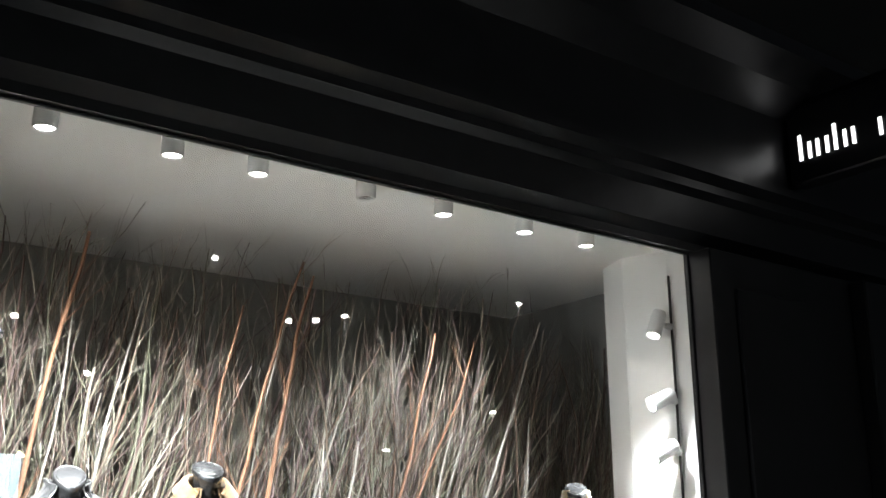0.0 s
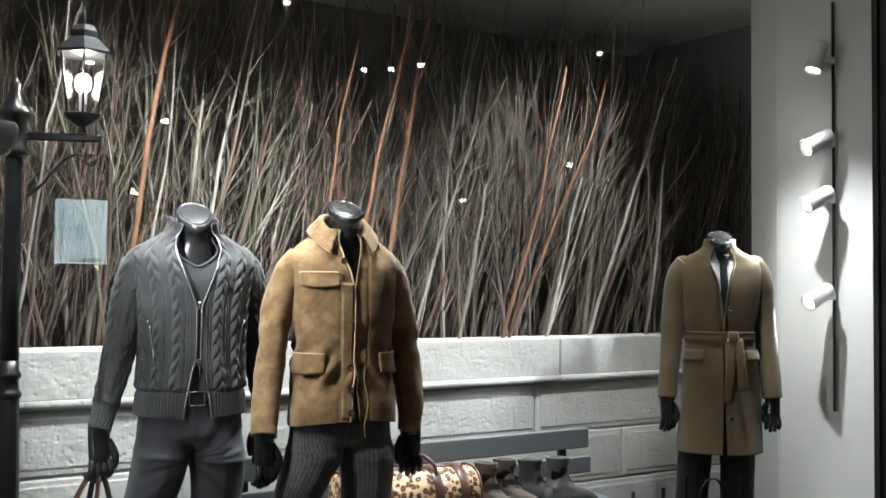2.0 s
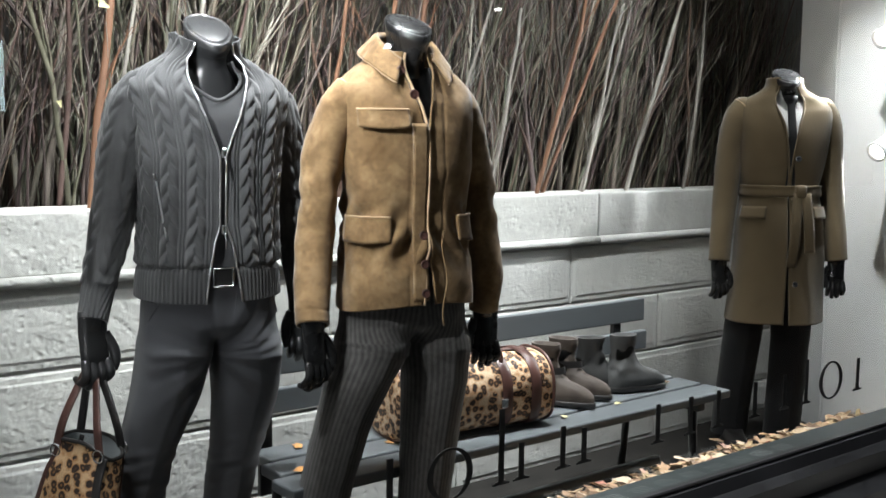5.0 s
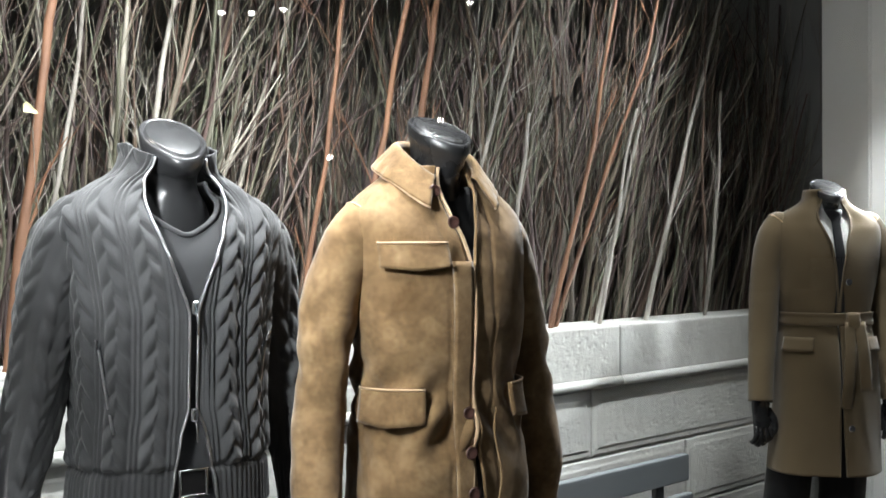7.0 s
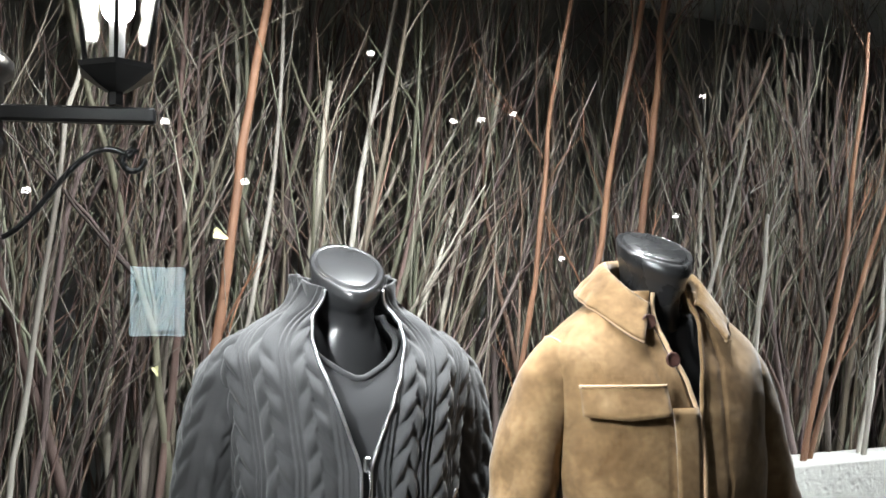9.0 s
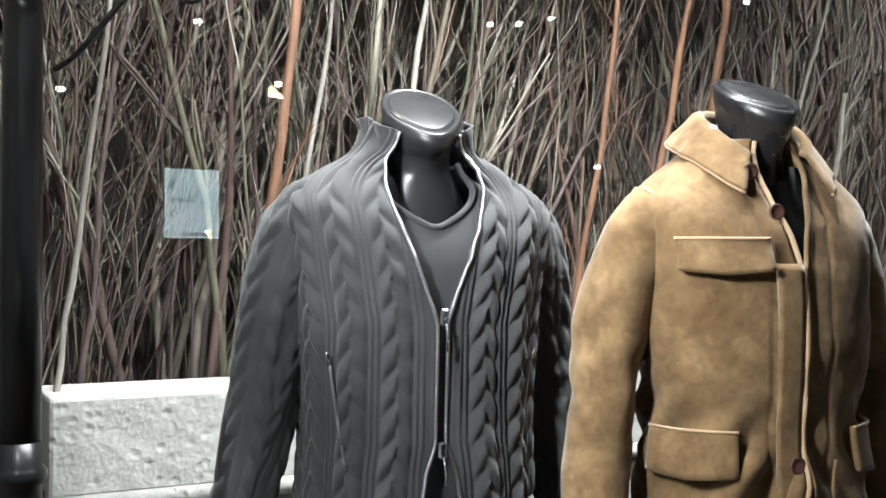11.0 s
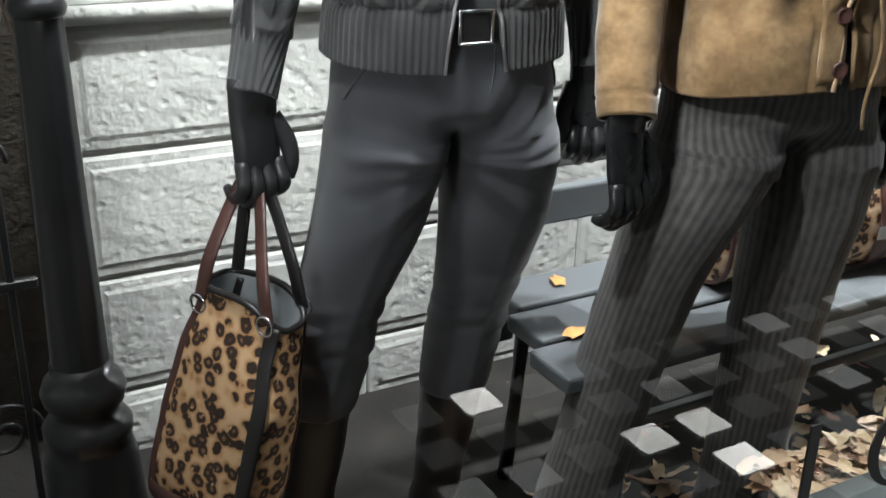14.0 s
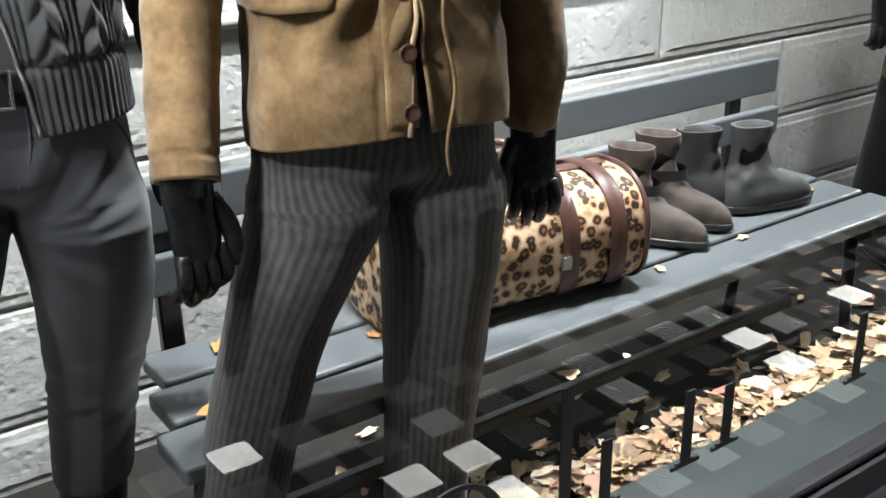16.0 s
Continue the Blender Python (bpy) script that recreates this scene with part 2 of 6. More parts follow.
def glass_material():
    m = bpy.data.materials.new("window_glass")
    m.use_nodes = True
    t = m.node_tree
    t.nodes.clear()
    out = t.nodes.new("ShaderNodeOutputMaterial")
    mix = t.nodes.new("ShaderNodeMixShader")
    tr = t.nodes.new("ShaderNodeBsdfTransparent")
    gl = t.nodes.new("ShaderNodeBsdfGlossy")
    gl.inputs["Roughness"].default_value = 0.0
    lw = t.nodes.new("ShaderNodeLayerWeight")
    pw = t.nodes.new("ShaderNodeMath")
    pw.operation = "POWER"
    t.links.new(lw.outputs["Facing"], pw.inputs[0])
    pw.inputs[1].default_value = 5.0
    fr = t.nodes.new("ShaderNodeMath")
    fr.operation = "MULTIPLY_ADD"
    t.links.new(pw.outputs[0], fr.inputs[0])
    fr.inputs[1].default_value, fr.inputs[2].default_value = 0.96, 0.04
    tr.inputs[0].default_value = (0.97, 0.98, 0.97, 1)
    t.links.new(fr.outputs[0], mix.inputs[0])
    t.links.new(tr.outputs[0], mix.inputs[1])
    t.links.new(gl.outputs[0], mix.inputs[2])
    t.links.new(mix.outputs[0], out.inputs[0])
    return m


class Wrap:
    def __init__(self, m):
        self.m = m


glass = Wrap(glass_material())
lamp_glow = Mat("lamp_glow", (1, 1, 1), 0.5).glow((1, 0.97, 0.93), 25)
bulb_glow = Mat("bulb_glow", (1, 1, 1), 0.5).glow((1, 0.95, 0.88), 60)
letter_white = Mat("letter_white", (0.9, 0.9, 0.9), 0.5).glow((1, 1, 1), 1.2)
letter_black = Mat("letter_black", (0.01, 0.01, 0.01), 0.45)
city_glow = Mat("city_glow", (1, 1, 1), 0.5).glow((1, 0.96, 0.9), 40)


def panel_material():
    m = Mat("lit_panel", (0.4, 0.6, 0.7), 0.4)
    c = m.ramp(m.noise(1.4, 3), [(0.3, (0.5, 0.78, 0.88)), (0.7, (0.75, 0.92, 0.97))])
    m.l(c, m.b.inputs["Emission Color"])
    m.b.inputs["Emission Strength"].default_value = 7.0
    return m


lit_panel = panel_material()
panel_bar = Mat("panel_bar", (0.1, 0.12, 0.14), 0.5).glow((0.3, 0.4, 0.45), 3)


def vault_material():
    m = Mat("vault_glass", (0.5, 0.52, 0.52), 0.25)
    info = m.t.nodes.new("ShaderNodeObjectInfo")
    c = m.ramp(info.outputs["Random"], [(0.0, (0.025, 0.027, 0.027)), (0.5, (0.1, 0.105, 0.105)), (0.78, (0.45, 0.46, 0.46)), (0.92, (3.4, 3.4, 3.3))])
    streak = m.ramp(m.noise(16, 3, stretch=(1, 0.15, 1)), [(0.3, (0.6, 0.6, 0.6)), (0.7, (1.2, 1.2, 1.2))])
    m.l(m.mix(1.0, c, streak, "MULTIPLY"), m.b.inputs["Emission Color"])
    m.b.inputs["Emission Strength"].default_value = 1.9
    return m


vault_glass = vault_material()


# ---- mesh helpers ----
def mk(name, V, F, mat, parent=None, label="", smooth=True, uv=None):
    me = bpy.data.meshes.new(name)
    V = np.asarray(V, float)
    me.from_pydata(V.tolist(), [], [tuple(int(i) for i in f) for f in F])
    if uv is not None:
        lay = me.uv_layers.new(name="UVMap")
        idx = np.empty(len(me.loops), int)
        me.loops.foreach_get("vertex_index", idx)
        lay.data.foreach_set("uv", np.asarray(uv, float)[idx].ravel())
    if smooth:
        me.shade_smooth()
    me.materials.append(mat.m)
    o = new(name, me)
    if parent is not None:
        o.parent = parent
    if label:
        o["label"] = label
    return o


def part(name, bm, mat, parent=None, label="", smooth=False):
    me = bpy.data.meshes.new(name)
    bm.to_mesh(me)
    bm.free()
    if smooth:
        me.shade_smooth()
    me.materials.append(mat.m)
    o = new(name, me)
    if parent is not None:
        o.parent = parent
    if label:
        o["label"] = label
    return o


def root(name, m, label, category, group="", kind=""):
    o = new(name)
    o.matrix_world = m
    return tagged(o, label, category, group, kind)


def bm_box(x0, x1, y0, y1, z0, z1, bevel=0.0, bm=None, seg=1):
    own = bm is None
    b = bmesh.new() if own else bm
    r = bmesh.ops.create_cube(b, size=1.0, matrix=Matrix.Translation(((x0 + x1) / 2, (y0 + y1) / 2, (z0 + z1) / 2)) @ Matrix.Diagonal((x1 - x0, y1 - y0, z1 - z0, 1)))
    if bevel:
        vs = set(r["verts"])
        es = [e for e in b.edges if e.verts[0] in vs and e.verts[1] in vs]
        bmesh.ops.bevel(b, geom=es, offset=bevel, segments=seg, affect="EDGES", profile=0.5)
    return b


def grid_faces(n, m, closed=True, flip=False):
    F = []
    for i in range(n - 1):
        for j in range(m if closed else m - 1):
            a, b = i * m + j, i * m + (j + 1) % m
            f = (a, b, b + m, a + m)
            F.append(f[::-1] if flip else f)
    return F


def smooth_keys(keys, n):
    """Catmull-Rom through the rows of keys, n samples."""
    K = np.asarray(keys, float)
    t = np.linspace(0, len(K) - 1, n)
    i = np.clip(t.astype(int), 0, len(K) - 2)
    f = (t - i)[:, None]
    P = np.vstack([2 * K[0] - K[1], K, 2 * K[-1] - K[-2]])
    a, b, c, d = P[i], P[i + 1], P[i + 2], P[i + 3]
    return 0.5 * (2 * b + (c - a) * f + (2 * a - 5 * b + 4 * c - d) * f ** 2 + (3 * b - a - 3 * c + d) * f ** 3)


class Waves:
    """Smooth vector noise from a sum of waves."""

    def __init__(self, seed, scale, count=14, aniso=(1, 1, 1)):
        r = np.random.RandomState(seed)
        self.k = r.normal(size=(count, 3)) * scale * np.array(aniso)
        self.p = r.uniform(0, 6.28, count)

    def __call__(self, P):
        return np.sin(P @ self.k.T + self.p).mean(axis=-1) * 2.0


def tube_grid(path, radii, m, normal=(0, 1, 0), flat=1.0):
    """Rings along a path; radii a row each; flat: width ratio of the second axis."""
    P = np.asarray(path, float)
    T = np.gradient(P, axis=0)
    T /= np.linalg.norm(T, axis=1)[:, None] + 1e-9
    N = np.asarray(normal, float)[None] - T * (T @ np.asarray(normal, float))[:, None]
    N /= np.linalg.norm(N, axis=1)[:, None] + 1e-9
    B = np.cross(T, N)
    a = np.linspace(0, 2 * np.pi, m, endpoint=False)
    R = np.asarray(radii, float)
    if R.ndim == 1:
        R = np.stack([R, R * flat], 1)
    return P[:, None] + N[:, None] * (np.cos(a)[None, :, None] * R[:, 0, None, None]) + B[:, None] * (np.sin(a)[None, :, None] * R[:, 1, None, None])


def tube(path, radii, m=10, normal=(0, 1, 0), cap=True, flat=1.0):
    G = tube_grid(path, radii, m, normal, flat)
    n = len(G)
    V = G.reshape(-1, 3)
    F = grid_faces(n, m)
    if cap:
        F += [tuple(range(m))[::-1], tuple((n - 1) * m + j for j in range(m))]
    return V, F


class Soup:
    """Collects pieces into one mesh."""

    def __init__(self):
        self.V, self.F, self.k = [], [], 0

    def add(self, V, F):
        V = np.asarray(V, float)
        self.V.append(V)
        k = self.k
        self.F += [tuple(i + k for i in f) for f in F]
        self.k += len(V)
        return self

    def make(self, name, mat, parent=None, label="", smooth=True):
        return mk(name, np.vstack(self.V), self.F, mat, parent, label, smooth)


def lathe(profile, m=28, centre=(0, 0, 0)):
    """A turned form: rows of radius and height."""
    a = np.linspace(0, 2 * np.pi, m, endpoint=False)
    P = np.asarray(profile, float)
    G = np.stack([P[:, 0, None] * np.cos(a), P[:, 0, None] * np.sin(a), np.repeat(P[:, 1, None], m, 1)], -1) + np.asarray(centre, float)
    n = len(P)
    return G.reshape(-1, 3), grid_faces(n, m) + [tuple(range(m))[::-1], tuple((n - 1) * m + j for j in range(m))]


def ball(c, r, m=10, n=7):
    th = np.linspace(0.12, math.pi - 0.12, n)
    r = np.ones(3) * r
    V, F = lathe([(math.sin(t), -math.cos(t)) for t in th], m)
    return V * r + np.asarray(c, float), F


# ---- structure ----
def structure(name, bm, mat, label, category):
    return tagged(part(name, bm, mat), label, category, kind="structure")


GROUND, GLASS_Y = -0.3, 3.1
bm = bmesh.new()
bmesh.ops.create_grid(bm, x_segments=1, y_segments=1, size=150, matrix=Matrix.Translation((0, 0, GROUND)))
structure("ground", bm, asphalt, "dark asphalt street and pavement at night", "ground")
structure("floor", bm_box(0.7, 5.6, 3.1, 6.0, -0.28, 0.0), plinth, "dark display floor strewn with dry leaves", "floor")
structure("ceiling", bm_box(0.7, 5.6, 3.13, 6.0, 2.95, 3.05), ceiling_paint, "pale painted display ceiling with lamps", "ceiling")
structure("wall_back", bm_box(0.7, 5.6, 5.75, 5.9, 0.0, 2.95), grey_wall, "grey painted back wall behind bare branches", "wall")
structure("wall_left", bm_box(0.72, 0.84, 3.14, 5.75, 0.0, 2.95), grey_wall, "plain grey side wall of the display", "wall")


def splay_wall():
    b = bmesh.new()
    pts = [(4.85, 4.04), (5.23, 3.13), (5.45, 3.13), (5.45, 4.3), (4.95, 4.3)]
    lo = [b.verts.new((x, y, 0.0)) for x, y in pts]
    hi = [b.verts.new((x, y, 2.95)) for x, y in pts]
    b.faces.new(lo[::-1])
    b.faces.new(hi)
    for i in range(len(pts)):
        j = (i + 1) % len(pts)
        b.faces.new((lo[i], lo[j], hi[j], hi[i]))
    bmesh.ops.bevel(b, geom=[e for e in b.edges if abs(e.verts[0].co.z - e.verts[1].co.z) > 1], offset=0.008, segments=2, affect="EDGES")
    return b


structure("wall_right", splay_wall(), white_wall, "bright white painted end wall of the display", "wall")
structure("wall_far", bm_box(5.42, 5.6, 3.13, 5.75, 0.0, 2.95), grey_wall, "grey wall closing the display end", "wall")

# street front: black joinery round the glass
X0, X1, Z0, Z1 = 0.9, 4.3, 0.43, 2.68


def moulding(name, profile, x0, x1, label):
    """A bar along x with the given outline of (y, z)."""
    b = bmesh.new()
    rows = [[b.verts.new((x, y, z)) for y, z in profile] for x in (x0, x1)]
    n = len(profile)
    b.faces.new(rows[0][::-1])
    b.faces.new(rows[1])
    for i in range(n):
        j = (i + 1) % n
        b.faces.new((rows[0][i], rows[0][j], rows[1][j], rows[1][i]))
    bmesh.ops.recalc_face_normals(b, faces=b.faces[:])
    return structure(name, b, black_paint, label, "shopfront")


moulding("stall_riser", [(3.0, GROUND), (3.0, 0.12), (2.94, 0.16), (2.94, 0.22), (2.97, 0.24), (2.97, 0.3), (3.03, 0.33), (3.03, 0.385), (3.06, 0.4), (3.075, Z0), (3.13, Z0), (3.13, GROUND)], -2.0, 9.0,
         "black painted moulded stall riser below the glass")
moulding("window_head", [(3.06, Z1), (3.06, 2.72), (3.0, 2.76), (3.0, 2.93), (2.96, 2.96), (2.96, 3.0), (2.9, 3.03), (2.9, 3.07), (2.97, 3.1), (2.97, 3.5), (2.8, 3.6), (2.7, 3.72), (2.7, 3.8), (3.3, 3.8), (3.3, 3.08), (3.13, 3.08), (3.13, Z1)],
         -2.0, 9.0, "black painted fascia and cornice over the glass")
structure("pilaster_right", bm_box(X1, 5.15, 2.96, 3.125, 0.43, 2.68, 0.006), black_paint, "black painted pilaster beside the glass", "shopfront")
structure("pilaster_panel", bm_box(X1 + 0.16, 5.02, 2.94, 2.965, 0.6, 2.5, 0.012), black_paint, "raised black panel of the pilaster", "shopfront")
structure("pilaster_left", bm_box(-0.4, X0, 2.96, 3.125, 0.43, 2.68, 0.006), black_paint, "black painted pilaster beside the glass", "shopfront")
structure("wall_shop_right", bm_box(5.15, 9.0, 3.0, 3.3, 0.43, 2.68), black_paint, "dark neighbouring shopfront wall at night", "wall")
structure("wall_shop_left", bm_box(-2.0, -0.4, 3.0, 3.3, 0.43, 2.68), black_paint, "dark neighbouring shopfront wall at night", "wall")
structure("wall_upper", bm_box(-2.0, 9.0, 3.0, 3.3, 3.8, 7.5), facade_dark, "dark upper facade above the shop", "wall")
for nx in (5.5, 6.6):
    structure("pilaster_strip", bm_box(nx, nx + 0.35, 2.9, 3.0, 0.43, 2.68, 0.01), black_paint, "dark pilaster strip on the neighbouring front", "shopfront")

win = root("window_1", pose(0, 0, 0), "large clear shop window pane in black frame", "window", kind="structure")
pane = part("pane", bm_box(X0 - 0.01, X1 + 0.01, GLASS_Y - 0.001, GLASS_Y + 0.001, Z0 - 0.01, Z1 + 0.01), glass, win, "clear window glass")
pane.visible_shadow = False
for nm, b in (("bottom_bead", bm_box(X0, X1, 3.085, 3.099, Z0, Z0 + 0.012, 0.003)), ("top_bead", bm_box(X0, X1, 3.085, 3.099, Z1 - 0.012, Z1, 0.003)),
              ("side_bead", bm_box(X1 - 0.012, X1, 3.085, 3.099, Z0 + 0.012, Z1 - 0.012, 0.003)), ("side_bead", bm_box(X0, X0 + 0.012, 3.085, 3.099, Z0 + 0.012, Z1 - 0.012, 0.003))):
    part(nm, b, black_paint, win)
structure("window_sill", bm_box(0.86, 5.1, 3.135, 3.3, 0.3, 0.385, 0.006), sill_paint, "grey-green painted inner window sill", "sill")
structure("sill_front", bm_box(0.86, 5.1, 3.16, 3.29, 0.0, 0.3), sill_paint, "grey-green painted boarding under the sill", "sill")
structure("leaf_trough", bm_box(2.0, 4.05, 3.302, 3.45, 0.0, 0.29, 0.004), plinth, "dark trough heaped with dry leaves behind the sill", "planter")
structure("bulkhead", bm_box(0.86, 5.2, 3.14, 3.5, 2.87, 2.95, 0.004), ceiling_paint, "pale dropped strip of ceiling above the glass", "ceiling")

# lettering on the glass as plain upright strokes
sign = root("window_lettering", pose(0, 0, 0), "black lettering on the glass drawn as bars and rings", "lettering")


def letter_stroke(x, z, h, w=0.015):
    """An upright stroke on a flared foot."""
    b = bm_box(x - w / 2, x + w / 2, 3.096, 3.0985, z + 0.008, z + h)
    bm_box(x - w * 1.6, x + w * 1.6, 3.096, 3.0985, z, z + 0.005, bm=b)
    bm_box(x - w * 1.1, x + w * 0.9, 3.096, 3.0985, z + 0.005, z + 0.008, bm=b)
    part("letter_bar", b, letter_black, sign)


for x, z, h in ((1.705, 0.545, 0.14), (2.005, 0.57, 0.17), (2.065, 0.57, 0.085), (2.195, 0.57, 0.1), (2.265, 0.57, 0.085), (2.53, 0.57, 0.1), (2.66, 0.57, 0.1), (2.775, 0.57, 0.1), (2.94, 0.57, 0.1), (3.08, 0.57, 0.1), (3.19, 0.57, 0.13), (3.47, 0.57, 0.1)):
    letter_stroke(x, z, h)
for cx in (1.861, 3.32):
    u = np.linspace(0, 2 * math.pi, 48, endpoint=False)
    wide = 0.007 + 0.006 * np.cos(u) ** 2
    ring = [np.stack([cx + (0.054 + k * wide) * np.cos(u), np.full(48, yy), 0.622 + (0.055 + k * wide * 0.6) * np.sin(u)], -1) for k, yy in ((-0.6, 3.0985), (-0.6, 3.096), (0.6, 3.096), (0.6, 3.0985))]
    mk("letter_ring", np.vstack(ring), grid_faces(4, 48) + [(144 + j, 144 + (j + 1) % 48, (j + 1) % 48, j) for j in range(48)], letter_black, sign, "black ring shape", False)

# projecting sign over the pavement
hang = root("projecting_sign", pose(5.0, 2.95, 3.12), "black projecting shop sign with lit white bars", "sign")
part("board", bm_box(0.0, 0.12, -1.9, 0.0, 0.0, 0.42, 0.01), black_paint, hang)
part("bracket", bm_box(0.04, 0.08, -1.9, 0.04, 0.42, 0.47, 0.005), cast_iron, hang)
y = -0.05
for h, w in ((0.14, 0.05), (0.09, 0.08), (0.14, 0.08), (0.09, 0.08), (0, 0.07), (0.09, 0.08), (0.09, 0.08), (0.09, 0.06), (0.09, 0.08), (0.09, 0.08), (0.12, 0.05), (0.09, 0.08), (0.09, 0.07)):
    if h:
        b = bm_box(-0.006, -0.001, y - w + 0.012, y - w + 0.03, 0.12, 0.12 + h)
        if w > 0.055:
            bm_box(-0.006, -0.001, y - 0.02, y - 0.002, 0.12, 0.21, bm=b)
        part("letter_bar", b, letter_white, hang, "lit white stroke")
    y -= w + 0.022

# far side of the street, seen only as reflections
structure("backdrop", bm_box(-30, 40, -17.5, -17, GROUND, 16), facade_dark, "dark building front across the street", "building")
pan = root("advert_panel", pose(5.4, -14.4, 2.35), "backlit pale blue street advertising panel", "panel")
part("case", bm_box(-0.62, 0.62, -0.16, -0.02, -0.78, 0.72, 0.02), black_paint, pan)
part("post", bm_box(-0.1, 0.1, -0.14, -0.04, -2.3, -0.78, 0.01), black_paint, pan)
part("screen", bm_box(-0.48, 0.48, -0.02, 0.0, -0.62, 0.6), lit_panel, pan, "glowing pale blue poster")
for bx, bz, bw, bh in ((-0.1, 0.05, 0.3, 0.05), (-0.36, 0.3, 0.08, 0.12), (-0.36, 0.05, 0.08, 0.12), (-0.36, -0.2, 0.08, 0.12), (0.1, -0.55, 0.6, 0.06), (-0.05, -0.08, 0.2, 0.04)):
    part("print_bar", bm_box(bx - bw / 2, bx + bw / 2, 0.0, 0.004, bz - bh / 2, bz + bh / 2), panel_bar, pan)
for sx, sz in ((11.5, 6.2), (12.2, 6.3), (13.0, 6.5), (9.6, 7.4), (5.5, 5.6), (17.5, 4.5), (3.2, 4.2), (7.0, 4.6), (18.5, 7.5), (14.2, 3.4)):
    g = root("street_light", pose(sx, -14.5, sz), "small bright distant street light", "lamp", "distant lights")
    mk("globe", *ball((0, 0, 0), (0.09, 0.09, 0.06), 8, 6), city_glow, g, "glowing globe")
    mk("stem", *tube([(0, 0, -0.05), (0, 0, GROUND - sz)], [0.03, 0.04], 8), cast_iron, g)


# ---- lamps of the display ----
def downlight(x, y, z0, lit=True):
    o = root("ceiling_spotlight", pose(x, y, z0), "white cylindrical ceiling spotlight" + (", lit" if lit else ", unlit"), "spotlight", "ceiling spotlights")
    mk("housing", *lathe([(0.03, 0.0), (0.034, 0.0), (0.046, -0.012), (0.046, -0.11), (0.042, -0.113), (0.038, -0.1)], 20), lamp_white, o)
    mk("lens", *lathe([(0.0, -0.104), (0.037, -0.104), (0.037, -0.1), (0.0, -0.1)], 16), lamp_glow if lit else chrome, o, "glowing lens" if lit else "dark lens")
    return o


DL_Y, DL_Z = 3.7, 2.95
for x, lit in ((1.42, True), (1.92, True), (2.3, True), (2.84, False), (3.28, True), (3.79, True), (4.22, True)):
    downlight(x, DL_Y, DL_Z, lit)


def track_spot(at, aim, wall):
    """A white spotlight on an arm from the wall rail."""
    o = root("track_spotlight", pose(*at), "white cylindrical spotlight on a vertical wall rail", "spotlight", "wall spotlights")
    d = (Vector(aim) - Vector(at)).normalized()
    q = d.to_track_quat("Z", "Y").to_matrix()
    V, F = lathe([(0.022, -0.085), (0.036, -0.08), (0.042, -0.06), (0.042, 0.062), (0.045, 0.064), (0.045, 0.074), (0.038, 0.075), (0.035, 0.06)], 20)
    mk("housing", V @ np.array(q).T, F, lamp_white, o)
    V, F = lathe([(0.0, 0.061), (0.035, 0.061), (0.035, 0.058), (0.0, 0.058)], 16)
    mk("lens", V @ np.array(q).T, F, lamp_glow, o, "glowing lens")
    w = Vector(wall) - Vector(at)
    mk("arm", *tube([Vector((0, 0, 0)), w * 0.5, w], [0.014, 0.014, 0.02], 10, (0, 0, 1)), lamp_white, o)
    return Vector(at) + d * 0.085


rail_x, rail_y = 4.952, 3.77
rail = root("lamp_rail", pose(0, 0, 0), "slim dark vertical lamp rail on the white wall", "rail")
part("rail_bar", bm_box(rail_x - 0.022, rail_x - 0.006, rail_y - 0.006, rail_y + 0.006, 0.75, 2.8, 0.003), cast_iron, rail)
R_SPOTS = []
for z, aim in ((2.5, (4.3, 3.8, 1.3)), (2.08, (3.0, 4.4, 1.1)), (1.8, (3.1, 4.4, 0.85)), (1.32, (3.2, 4.0, 0.5))):
    R_SPOTS.append((track_spot((rail_x - 0.14, rail_y + 0.0, z), aim, (rail_x - 0.022, rail_y, z)), aim))
rail = root("lamp_rail", pose(0, 0, 0), "slim dark vertical lamp rail at the window jamb", "rail")
part("rail_bar", bm_box(0.842, 0.866, 3.2, 3.224, 0.75, 2.8, 0.003), cast_iron, rail)
L_SPOTS = []
# the lamp at 2.35 is unseen, added to light the two left figures
for z, aim in ((2.35, (1.75, 3.75, 1.25)), (1.72, (3.9, 4.15, 1.0)), (1.02, (1.62, 3.8, 0.85))):
    L_SPOTS.append((track_spot((0.915 if z > 1.5 else 0.885, 3.22, z), aim, (0.866, 3.212, z)), aim))

# the light of those lamps
for x, aim, w in ((1.42, (1.55, 4.5, 0.9), 145), (1.92, (1.8, 4.2, 1.0), 230), (2.3, (2.5, 4.4, 0.6), 225), (3.28, (3.05, 3.6, 0.3), 330), (3.79, (3.7, 4.7, 1.5), 190), (4.22, (5.0, 3.5, 0.4), 330)):
    spot("spot_light", (x, DL_Y, DL_Z - 0.125), aim, w, {3.28: 58, 3.79: 72, 4.22: 54}.get(x, 92), 1.0 if x > 4 else 0.8, 0.03)
for (p, aim), w in zip(R_SPOTS, (34, 150, 150, 40)):
    spot("spot_light", p, aim, w, 44, 0.5, 0.02)
for (p, aim), w in zip(L_SPOTS, (50, 75, 5)):
    spot("spot_light", p, aim, w, 80, 1.0, 0.025)


